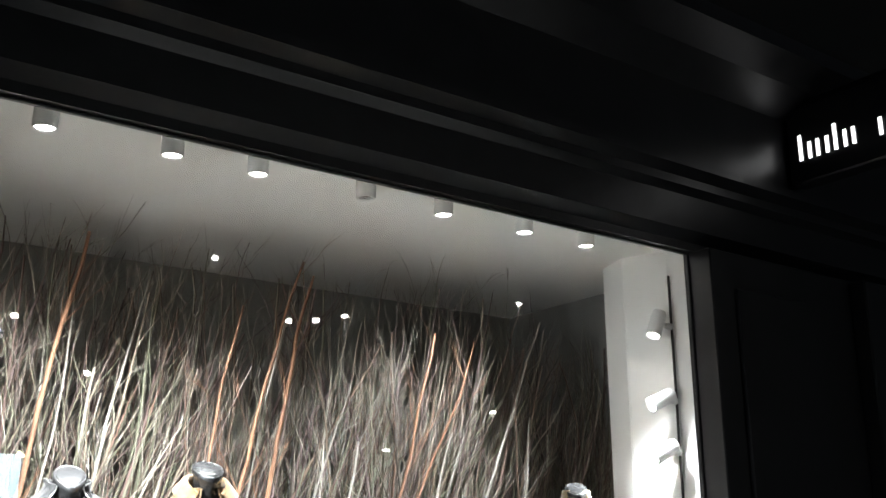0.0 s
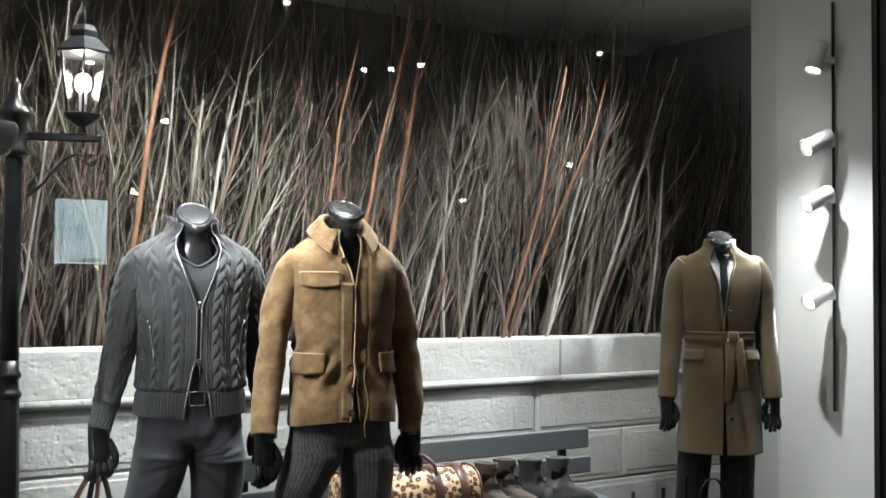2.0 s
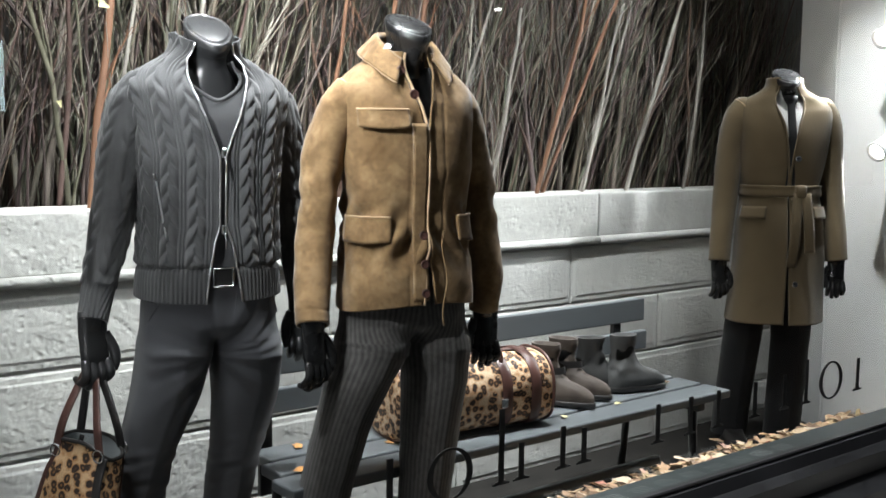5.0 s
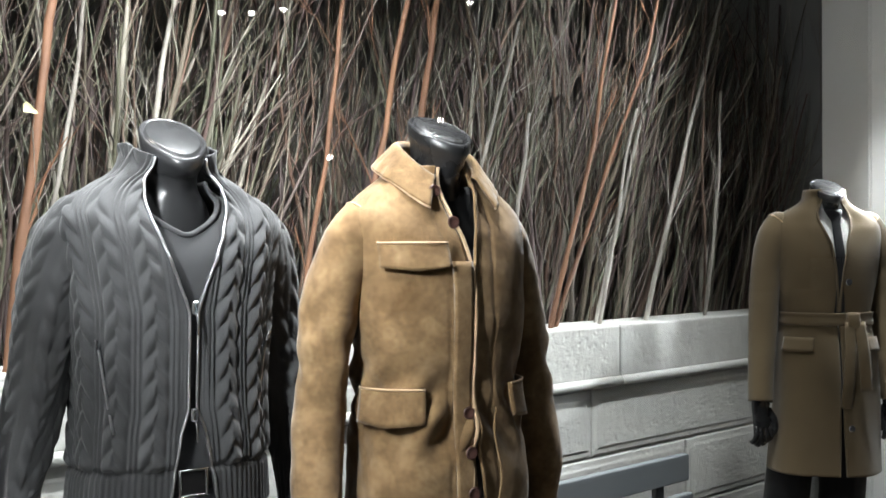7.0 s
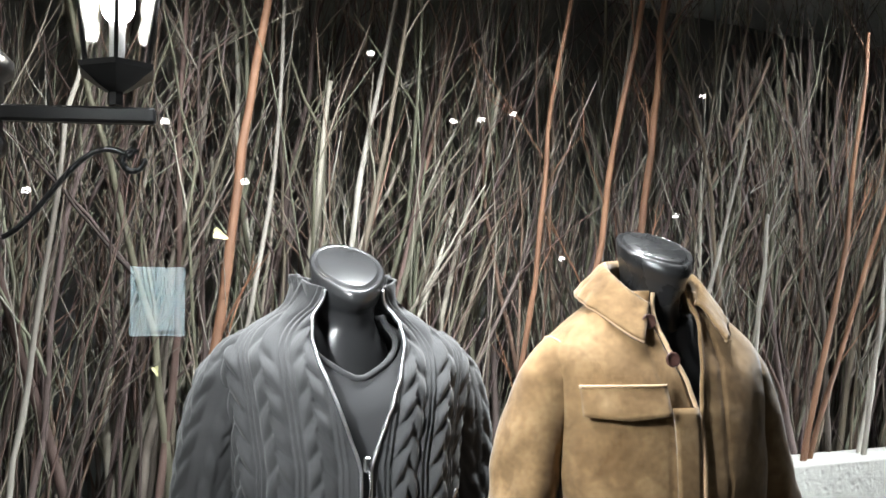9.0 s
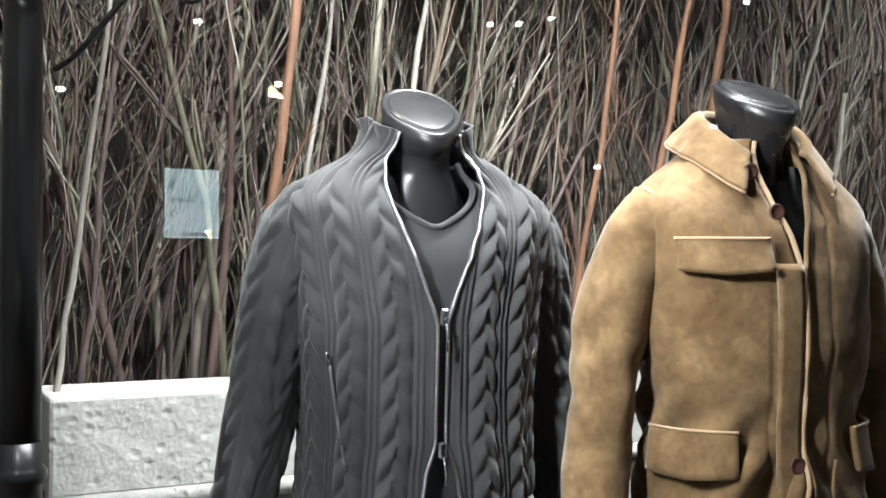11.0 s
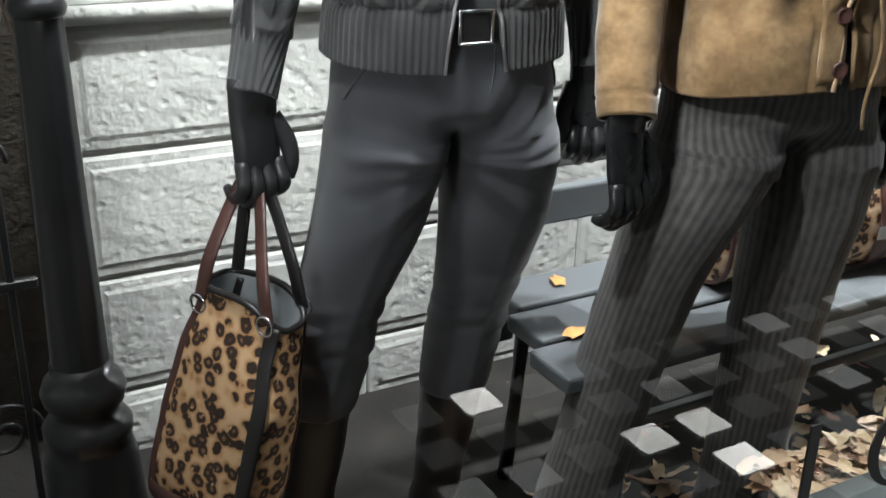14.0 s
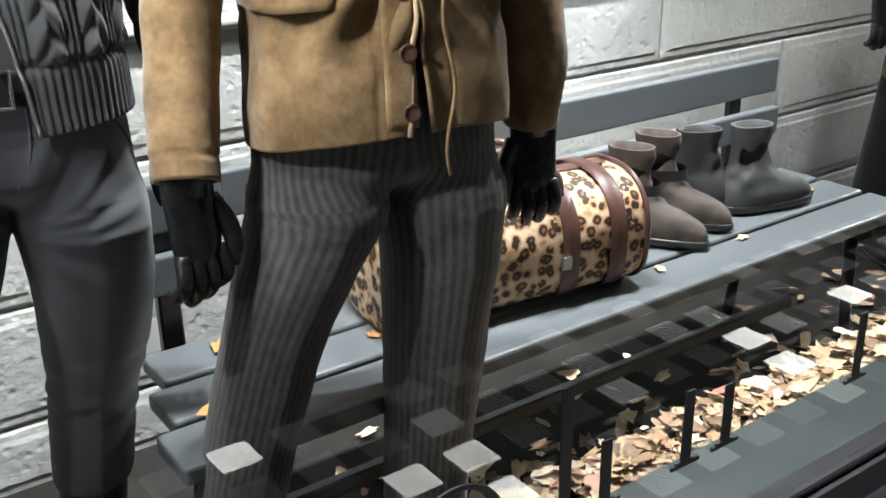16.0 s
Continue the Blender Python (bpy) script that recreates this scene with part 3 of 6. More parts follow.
# ---- stone parapet in courses ----
def stone_block(parent, x0, x1, y_front, y_back, z0, z1, margin=0.022, proud=0.004, seed=0):
    """A block with a drafted margin and a raised, slightly uneven face."""
    r = random.Random(seed)
    g = 0.002
    a, b, c, d = x0 + g, x1 - g, z0 + g, z1 - g
    V = [(a, y_front + 0.004, c), (b, y_front + 0.004, c), (b, y_front + 0.004, d), (a, y_front + 0.004, d), (a, y_back, c), (b, y_back, c), (b, y_back, d), (a, y_back, d)]
    F = [(4, 7, 6, 5), (0, 4, 5, 1), (3, 2, 6, 7), (0, 3, 7, 4), (1, 5, 6, 2)]
    rings = ((0.006, 0.0), (margin, -0.001), (margin + 0.008, -proud))
    for s, dy in rings:
        for px, pz in ((a + s, c + s), (b - s, c + s), (b - s, d - s), (a + s, d - s)):
            V.append((px + r.uniform(-0.002, 0.002), y_front + dy, pz + r.uniform(-0.002, 0.002)))
    heads = [0] + [8 + 4 * k for k in range(len(rings))]
    for o, i in zip(heads, heads[1:]):
        for j in range(4):
            F.append((o + j, o + (j + 1) % 4, i + (j + 1) % 4, i + j))
    k = heads[-1]
    F.append((k, k + 1, k + 2, k + 3))
    return mk("block", V, F, stone, parent, smooth=False)


WALL_Y = 4.42
parapet = root("stone_parapet", pose(0, 0, 0), "low pale cast-stone wall of drafted blocks", "stone wall")
coping = [1.215, 3.71, 5.4]
for i, (a, b) in enumerate(zip(coping, coping[1:])):
    slab = part("coping", bm_box(a + 0.003, b - 0.003, WALL_Y - 0.012, WALL_Y + 0.2, 0.925, 1.11, 0.008, seg=2), stone, parapet, "smooth coping slab")
    nose = np.array([(WALL_Y + 0.02, 0.893), (WALL_Y - 0.014, 0.895), (WALL_Y - 0.027, 0.903), (WALL_Y - 0.03, 0.914), (WALL_Y - 0.024, 0.925), (WALL_Y - 0.013, 0.93), (WALL_Y + 0.02, 0.93)])
    rows = np.array([[(x, y, z) for y, z in nose] for x in (a + 0.002, b - 0.002)])
    mk("coping_nose", rows.reshape(-1, 3), [(j, j + 1, j + 8, j + 7) for j in range(6)] + [tuple(range(7))[::-1], tuple(range(7, 14))], stone, parapet, "rounded moulding under the coping")
courses = ((0.655, 0.892, (1.225, 2.4, 3.565, 4.7, 5.4)), (0.402, 0.651, (1.225, 1.82, 2.97, 4.12, 5.4)), (0.147, 0.398, (1.225, 2.4, 3.565, 4.7, 5.4)), (-0.01, 0.143, (1.225, 1.82, 2.97, 4.12, 5.4)))
part("core", bm_box(1.235, 5.4, WALL_Y + 0.009, WALL_Y + 0.19, -0.01, 0.9), stone, parapet, "mortar bed behind the blocks")
for k, (z0, z1, xs) in enumerate(courses):
    for i, (a, b) in enumerate(zip(xs, xs[1:])):
        stone_block(parapet, a, b, WALL_Y, WALL_Y + 0.18, z0, z1, seed=k * 9 + i)
structure("planter_soil", bm_box(0.9, 5.4, WALL_Y + 0.2, 5.75, 0.0, 0.85), soil, "dark planting bed behind the parapet", "planter")


# ---- bare branches ----
def kinked(r, base, length, lean, jitter, n):
    """A stem that wanders: its direction drifts step by step and comes back to its lean."""
    p = [np.array(base, float)]
    d = np.array((lean[0], lean[1], 1.0))
    home = d.copy()
    step = length / (n - 1)
    for i in range(n - 1):
        d = d + np.array((r.gauss(0, jitter), r.gauss(0, jitter * 0.7), 0.0)) + 0.22 * (home - d)
        if r.random() < 0.12:
            d = d + np.array((r.gauss(0, 2.4 * jitter), r.gauss(0, jitter), 0.0))
        p.append(p[-1] + d / np.linalg.norm(d) * step)
    p = np.array(p)
    p[:, 1] = np.clip(p[:, 1], WALL_Y + 0.05 - 0.2 * np.clip(p[:, 2] - 1.15, 0, 1), 5.7)
    p[:, 0] = np.clip(p[:, 0], 0.87, 5.38)
    p[:, 2] = np.minimum(p[:, 2], 2.9 + 0.01 * p[:, 1])
    return p


def fork(soup, r, path, rad, count, length, depth):
    """Side shoots that leave at a narrow angle and rise beside the stem."""
    n = len(path)
    for _ in range(count):
        i = r.randint(int(n * 0.3), n - 2)
        d = path[i + 1] - path[i]
        d = d / (np.linalg.norm(d) + 1e-9)
        a = r.uniform(0, 6.28)
        k = r.uniform(0.25, 0.7)
        L = length * r.uniform(0.45, 1.15)
        lean = ((d[0] + k * math.cos(a)) / max(0.35, d[2]), (d[1] + 0.5 * k * math.sin(a)) / max(0.35, d[2]))
        q = kinked(r, path[i], L, lean, 0.1, 7)
        r0 = max(0.0013, rad * (1 - 0.6 * i / n) * r.uniform(0.4, 0.7))
        soup.add(*tube(q, np.linspace(r0, r0 * 0.4, 7), 5, (0, 1, 0.1), cap=False))
        if depth:
            fork(soup, r, q, r0, r.randint(1, 3), L * 0.5, depth - 1)


r = random.Random(11)
thicket = Soup()
for i in range(430):
    x = r.uniform(0.9, 5.3)
    u = (x - 0.9) / 4.4
    y = min(WALL_Y + 0.22 + abs(r.gauss(0, 0.24)), 5.6)
    lean = (0.02 + 0.27 * u + r.gauss(0, 0.17), r.uniform(-0.1, 0.03))
    h = r.uniform(1.05, 2.0) * (1.05 if u < 0.2 else 1.0)
    rad = r.choice((0.003, 0.004, 0.005, 0.007, 0.009, 0.011, 0.014))
    p = kinked(r, (x - lean[0] * 0.4, y, 0.8), h, lean, 0.075, 14)
    thicket.add(*tube(p, np.linspace(rad, rad * 0.4, 14), 6, (0, 1, 0.05), cap=False))
    fork(thicket, r, p, rad, r.randint(3, 7), 0.5, 1)
# sheaves of fine twigs
for i in range(24):
    x = r.uniform(0.95, 4.9)
    u = (x - 0.9) / 4.4
    y = WALL_Y + r.uniform(0.22, 0.5)
    for k in range(r.randint(9, 16)):
        lean = (0.02 + 0.27 * u + r.gauss(0, 0.2), r.uniform(-0.1, 0.03))
        p = kinked(r, (x + r.gauss(0, 0.05), y + r.gauss(0, 0.03), 0.82), r.uniform(0.7, 1.5), lean, 0.07, 11)
        thicket.add(*tube(p, np.linspace(0.0026, 0.0012, 11), 4, (0, 1, 0.05), cap=False))
# the dark depth of the thicket
for i in range(520):
    x = r.uniform(0.9, 5.3)
    lean = (0.05 + 0.25 * (x - 0.9) / 4.4 + r.gauss(0, 0.16), r.uniform(-0.05, 0.03))
    p = kinked(r, (x - lean[0] * 0.4, r.uniform(5.0, 5.62), 0.8), r.uniform(0.5, 1.1), lean, 0.07, 9)
    rad = r.uniform(0.004, 0.01)
    thicket.add(*tube(p, np.linspace(rad, rad * 0.4, 9), 5, (0, 1, 0.05), cap=False))
tagged(thicket.make("branch_thicket", bark), "dense thicket of bare brown and grey branches", "branches", kind="stuff")


def single_stem(x0, x1, y, z1, rad, mat, label, seed, z0=0.85):
    rr = random.Random(seed)
    n = 22
    p = kinked(rr, (x0, y, z0), z1 - z0, ((x1 - x0) / (z1 - z0), 0.0), 0.04, n)
    p[:, 0] += np.linspace(0, 1, n) * (x1 - p[-1, 0])
    s = Soup().add(*tube(p, np.linspace(rad, rad * 0.6, n) * (1 + 0.08 * np.sin(np.arange(n) * 2.3)), 8, (0, 1, 0.05)))
    fork(s, rr, p, rad * 0.55, 6, 0.34, 1)
    return tagged(s.make("branch", mat), label, "branch", "single stems")


for i, (a, b, yy, zz, rad) in enumerate(((1.545, 1.87, 4.47, 2.75, 0.014), (2.38, 2.93, 4.5, 2.8, 0.011), (2.36, 2.632, 4.5, 2.5, 0.009), (3.35, 4.09, 4.5, 2.6, 0.009), (2.72, 3.04, 4.52, 2.72, 0.013), (3.33, 3.783, 4.48, 2.5, 0.01))):
    single_stem(a, b, yy, zz, rad, bark_orange, "orange-brown bare stem leaning behind the parapet", 1 + i)
for i, (a, b, yy, zz, rad) in enumerate(((3.1, 3.294, 4.48, 1.86, 0.009), (3.87, 4.612, 4.48, 2.8, 0.01), (4.28, 4.49, 4.48, 2.05, 0.009), (3.58, 3.911, 4.48, 1.95, 0.009), (2.85, 3.25, 4.5, 2.2, 0.007), (3.62, 4.3, 4.52, 2.6, 0.008),
                                         (1.05, 1.16, 4.6, 2.8, 0.013), (1.65, 1.86, 4.55, 2.5, 0.007), (2.6, 2.95, 4.55, 2.7, 0.007), (1.95, 2.2, 4.52, 2.6, 0.009), (1.24, 1.4, 4.5, 2.5, 0.007))):
    single_stem(a, b, yy, zz, rad, bark_pale, "pale grey-brown bare stem among the branches", 20 + i)


def leaf_mesh(rr, size, lobes=3, curl=0.25):
    """A dry leaf: an outline round a raised midrib."""
    n = 12
    V = [(0, 0, 0.0)]
    for i in range(n):
        a = 2 * math.pi * i / n
        rad = size * (0.75 + 0.25 * math.cos(lobes * a)) * rr.uniform(0.85, 1.1)
        V.append((rad * math.cos(a), 0.65 * rad * math.sin(a), curl * size * (abs(math.sin(a)) * rr.uniform(0.3, 1.0) + 0.4 * math.cos(a) ** 2)))
    V = np.array(V)
    return V, [(0, 1 + i, 1 + (i + 1) % n) for i in range(n)]


def turned(V, rr, tilt=0.4):
    e = Euler((rr.uniform(-tilt, tilt), rr.uniform(-tilt, tilt), rr.uniform(0, 6.28))).to_matrix()
    return V @ np.array(e).T


for x, z, size, turn in ((1.648, 1.698, 0.024, 20), (1.517, 1.412, 0.014, 70)):
    V, F = leaf_mesh(random.Random(int(z * 100)), size, 3, 0.4)
    o = mk("hanging_leaf", V, F, leaf_yellow)
    o.matrix_world = pose(x, 4.455, z, 78, turn, 0)
    tagged(o, "pale dry leaf caught on a bare stem", "leaf", "leaves on the stems")

rr = random.Random(3)
litter = Soup()
for i in range(2900):
    x, y, lift = rr.uniform(0.95, 5.0), 3.47 + abs(rr.gauss(0, 0.22)), 0.0
    if y > 4.35:
        continue
    if i > 1300:
        x, y, lift = rr.uniform(2.01, 4.04), rr.uniform(3.312, 3.445), 0.29 + 0.02 * rr.random()
    V, F = leaf_mesh(rr, rr.uniform(0.013, 0.034) if i > 1300 else rr.uniform(0.018, 0.042), rr.choice((2, 3, 5)))
    litter.add(turned(V, rr) + np.array((x, y, lift + rr.uniform(0.006, 0.035))), F)
tagged(litter.make("leaf_litter", leaf_mat), "dry brown and yellow leaves covering the floor", "leaves", kind="stuff")


# ---- bench ----
bench = root("park_bench", pose(0, 0, 0), "grey-painted slatted park bench with iron legs", "bench")
SEAT = 0.46
for x0, y0, y1 in ((1.778, 3.604, 3.715), (1.815, 3.73, 3.84), (1.852, 3.855, 3.965)):
    part("seat_slat", bm_box(x0, 3.54, y0, y1, SEAT - 0.03, SEAT, 0.006, seg=2), bench_paint, bench)
for z0, z1, yy in ((0.545, 0.615, 3.985), (0.65, 0.735, 4.0)):
    part("back_slat", bm_box(1.86, 3.535, yy, yy + 0.025, z0, z1, 0.005, seg=2), bench_paint, bench)
for x in (1.93, 3.4):
    part("back_post", bm_box(x - 0.02, x + 0.02, 4.012, 4.035, 0.3, 0.72, 0.004), cast_iron, bench)
    part("seat_bearer", bm_box(x - 0.018, x + 0.018, 3.62, 4.012, SEAT - 0.06, SEAT - 0.031, 0.003), cast_iron, bench)
    for yy, dy in ((3.66, -0.03), (3.95, 0.04)):
        V, F = tube([(x, yy, SEAT - 0.06), (x, yy + dy * 0.4, 0.2), (x, yy + dy, 0.0)], [0.016, 0.013, 0.016], 10)
        mk("leg", V, F, cast_iron, bench)
part("stretcher", bm_box(1.93, 3.4, 3.79, 3.815, 0.17, 0.2, 0.004), bench_paint, bench)

for x, y, s, rot, mat, lab in ((1.873, 3.72, 0.036, 0.4, leaf_orange, "orange maple leaf lying on the bench"), (1.97, 3.91, 0.032, 1.2, leaf_orange, "orange leaf lying on the bench"),
                          (2.2, 3.79, 0.02, 2.0, leaf_orange, "small orange leaf lying on the bench"), (3.06, 3.7, 0.022, 0.3, leaf_yellow, "small pale leaf lying on the bench"),
                          (2.8, 3.69, 0.022, 1.0, leaf_yellow, "small pale leaf lying on the bench"), (3.42, 3.8, 0.03, 0.0, leaf_orange, "orange leaf lying on the bench")):
    q = random.Random(int(x * 100))
    V, F = leaf_mesh(q, s, 5, 0.3)
    o = mk("fallen_leaf", V, F, mat)
    o.matrix_world = pose(x, y, SEAT + 0.001, 0, 0, math.degrees(rot))
    tagged(o, lab, "leaf", "leaves on the bench")


# ---- lamp post in the display ----
PX, PY = 1.13, 3.965
post = root("lamp_post", pose(PX, PY, 0), "black cast-iron lamp post with scrolled lantern arm", "lamp post")
mk("base", *lathe([(0.1, 0.0), (0.1, 0.05), (0.085, 0.07), (0.072, 0.3), (0.066, 0.33), (0.062, 0.345), (0.067, 0.352), (0.068, 0.368), (0.058, 0.382), (0.05, 0.388), (0.05, 0.398), (0.06, 0.41), (0.064, 0.428), (0.058, 0.446), (0.046, 0.458), (0.046, 0.475)], 32), cast_iron, post)
nfl = 40
prof = smooth_keys([(0.043, 0.475), (0.04, 0.6), (0.036, 0.8), (0.032, 1.0)], 12)
a = np.linspace(0, 2 * np.pi, nfl, endpoint=False)
flute = 1 - 0.05 * (np.arange(nfl) % 4 == 0)
G = np.stack([prof[:, 0, None] * np.cos(a) * flute, prof[:, 0, None] * np.sin(a) * flute, np.repeat(prof[:, 1, None], nfl, 1)], -1)
mk("lower_shaft", G.reshape(-1, 3), grid_faces(12, nfl), cast_iron, post)
mk("collar", *lathe([(0.032, 0.99), (0.037, 0.995), (0.039, 1.004), (0.036, 1.014), (0.031, 1.018), (0.03, 1.05), (0.036, 1.055), (0.038, 1.064), (0.035, 1.073), (0.03, 1.078), (0.029, 1.11)], 28), cast_iron, post)
mk("upper_shaft", *lathe([(0.029, 1.11), (0.028, 1.4), (0.026, 1.7), (0.026, 1.74)], 24), cast_iron, post)
mk("capital", *lathe([(0.026, 1.74), (0.042, 1.75), (0.045, 1.765), (0.036, 1.78), (0.036, 1.86), (0.05, 1.87), (0.05, 1.89), (0.03, 1.91), (0.014, 1.95), (0.018, 1.97), (0.003, 2.0)], 24), cast_iron, post)
adir = Vector((0.22, -0.075, 0)).normalized()
aq = math.degrees(math.atan2(adir.y, adir.x))
arm = part("arm", bm_box(0.03, 0.26, -0.01, 0.01, 1.8, 1.825, 0.004), cast_iron, post)
arm.matrix_local = pose(0, 0, 0, 0, 0, aq)
t = np.linspace(0, 1, 40)
sp = np.stack([0.04 + 0.19 * t, 0 * t, 1.69 + 0.07 * np.sin((t - 0.35) * 3.6)], 1)
cu = np.linspace(0, 4.6, 26)
cur = np.stack([0.232 - 0.025 * (1 - cu / 9) * np.sin(cu), 0 * cu, 1.762 - 0.002 + 0.025 * (1 - cu / 9) * (np.cos(cu) - 1)], 1)
sc = mk("scroll", *tube(np.vstack([sp[:-2], cur]), np.full(len(sp) - 2 + len(cur), 0.0045), 8), cast_iron, post, "curled iron bracket")
sc.matrix_local = pose(0, 0, 0, 0, 0, aq)
lx, ly = adir.x * 0.2, adir.y * 0.2
lant = new("lantern")
lant.parent = post
lant.location = (lx, ly, 1.828)
lant["label"] = "glowing six-sided glass lantern"


def hexring(rad, z, n=6):
    return [(rad * math.cos(i * 2 * math.pi / n + 0.3), rad * math.sin(i * 2 * math.pi / n + 0.3), z) for i in range(n)]


def hexloft(rows):
    V = [p for rad, z in rows for p in hexring(rad, z)]
    F = grid_faces(len(rows), 6) + [tuple(range(6))[::-1], tuple((len(rows) - 1) * 6 + j for j in range(6))]
    return V, F


mk("tray", *hexloft([(0.012, 0.0), (0.012, 0.02), (0.03, 0.03), (0.062, 0.052), (0.064, 0.06), (0.055, 0.062)]), cast_iron, lant, "", False)
for i in range(6):
    p0, p1 = hexring(0.053, 0.062)[i], hexring(0.078, 0.25)[i]
    mk("lantern_bar", *tube([p0, p1], [0.0035, 0.0035], 6), cast_iron, lant)
V, F = [p for q in (hexring(0.051, 0.063), hexring(0.076, 0.249)) for p in q], grid_faces(2, 6)
gl = mk("lantern_pane", V, F, glass, lant, "clear lantern glass", False)
gl.visible_shadow = False
mk("roof", *hexloft([(0.09, 0.25), (0.092, 0.258), (0.05, 0.3), (0.046, 0.304), (0.046, 0.325), (0.03, 0.345), (0.008, 0.35), (0.006, 0.38), (0.002, 0.4)]), cast_iron, lant, "", False)
mk("bulb", *ball((0, 0, 0.16), (0.026, 0.026, 0.032), 14, 10), bulb_glow, lant, "glowing bulb")
mk("socket", *lathe([(0.012, 0.062), (0.012, 0.12), (0.014, 0.13)], 12), lamp_white, lant)
pl = bpy.data.lights.new("lantern_light", "POINT")
pl.energy, pl.shadow_soft_size, pl.color = 9, 0.03, (1, 0.93, 0.85)
plo = new("lantern_light", pl)
plo.location = (PX + lx, PY + ly, 1.828 + 0.205)

# iron railing beside the post
fence = root("iron_railing", pose(0, 0, 0), "black wrought-iron railing panel with scrolls", "railing")
for z in (0.1, 0.55, 1.02):
    part("rail", bm_box(0.85, 1.1, 4.09, 4.105, z, z + 0.018, 0.003), cast_iron, fence)
for x in (0.9, 0.98, 1.06):
    part("baluster", bm_box(x - 0.006, x + 0.006, 4.091, 4.104, 0.0, 1.04, 0.002), cast_iron, fence)
for cx, cz, s in ((1.02, 0.9, 1), (1.02, 0.76, -1), (0.94, 0.42, 1), (1.02, 0.3, -1)):
    cu = np.linspace(0.4, 9.5, 46)
    rr_ = 0.007 + 0.0055 * cu
    mk("scroll", *tube(np.stack([cx + s * rr_ * np.cos(cu), np.full_like(cu, 4.097), cz + rr_ * np.sin(cu)], 1), np.full(46, 0.004), 6), cast_iron, fence)


# ---- dressed mannequins ----
EXPO = 2 / 2.35


def outline(phi, rx, ry):
    s, c = np.sin(phi), np.cos(phi)
    return rx * np.sign(s) * np.abs(s) ** EXPO, -ry * np.sign(c) * np.abs(c) ** EXPO


class Trunk:
    """A body form: keys of height, half width, half depth, forward shift; phi runs from the front to the wearer's left as seen."""

    def __init__(self, keys):
        K = np.asarray(sorted(keys), float)
        z = np.linspace(K[0, 0], K[-1, 0], 200)
        D = smooth_keys(K, 400)
        self.z, self.c = z, [np.interp(z, D[:, 0], D[:, i]) for i in (1, 2, 3)]

    def at(self, phi, z, off=0.0):
        rx, ry, cy = (np.interp(z, self.z, c) for c in self.c)
        x, y = outline(phi, rx + off, ry + off)
        return np.stack(np.broadcast_arrays(x, y + cy, z), -1)

    def normal(self, phi, z):
        rx, ry, cy = (np.interp(z, self.z, c) for c in self.c)
        x, y = outline(phi, rx, ry)
        n = np.stack([x / rx ** 2, y / ry ** 2, 0 * x], -1)
        return n / (np.linalg.norm(n, axis=-1, keepdims=True) + 1e-9)

    def phi_at(self, a, z):
        """The angle at arc length a from the front middle."""
        p = np.linspace(0, math.pi, 400)
        q = self.at(p, np.full(400, z))
        s = np.concatenate([[0], np.cumsum(np.linalg.norm(np.diff(q, axis=0), axis=1))])
        return np.sign(a) * np.interp(np.abs(a), s, p)

    def shell(self, z0, z1, nz, nphi, gap=None, off=0.0, disp=None, hem=None, top=None):
        z = np.linspace(z0, z1, nz)
        g = np.zeros(nz) if gap is None else np.interp(z, *gap)
        u = np.linspace(0, 1, nphi)
        phi = (math.pi if gap is None else 0.0) + g[:, None] + (2 * math.pi - 2 * g[:, None]) * u[None]
        Z = np.repeat(z[:, None], nphi, 1)
        if hem is not None:
            Z = Z + hem(phi) * ((z1 - Z) / (z1 - z0)) ** 2
        if top is not None:
            Z = Z + top(phi) * ((Z - z0) / (z1 - z0)) ** 5
        P = self.at(phi, Z, off)
        seg = np.linalg.norm(np.diff(P, axis=1), axis=2)
        arc = np.concatenate([np.zeros((nz, 1)), np.cumsum(seg, 1)], 1)
        tot = arc[:, -1:]
        arc = np.where(arc > tot / 2, arc - tot, arc) + np.where(arc > tot / 2, -1, 1) * g[:, None] * 0.14
        if disp is not None:
            P = P + self.normal(phi, Z) * disp(arc, Z, P)[..., None]
        return P

    def patch(self, a0, a1, z0, z1, off, thick, na=14, nz=8, sag=0.0, point=0.0):
        """A flap of cloth with thickness lying on the form."""
        a = np.linspace(a0, a1, na)
        w = np.linspace(0, 1, nz)
        out = []
        for o in (off + thick, off):
            rows = []
            for k in w:
                zz = z1 + (z0 - z1) * k - point * k * (1 - np.abs(np.linspace(-1, 1, na)))
                ph = self.phi_at(a, (z0 + z1) / 2)
                rows.append(self.at(ph, zz, o + sag * k))
            out.append(np.array(rows))
        V = np.concatenate([o.reshape(-1, 3) for o in out])
        n = na * nz
        F = grid_faces(nz, na, closed=False, flip=True)
        F += [tuple(i + n for i in f[::-1]) for f in grid_faces(nz, na, closed=False, flip=True)]
        ring = [j for j in range(na)] + [i * na + na - 1 for i in range(1, nz)] + [(nz - 1) * na + j for j in range(na - 2, -1, -1)] + [i * na for i in range(nz - 2, 0, -1)]
        for i in range(len(ring)):
            b, c = ring[i], ring[(i + 1) % len(ring)]
            F.append((b, c, c + n, b + n))
        return V, F


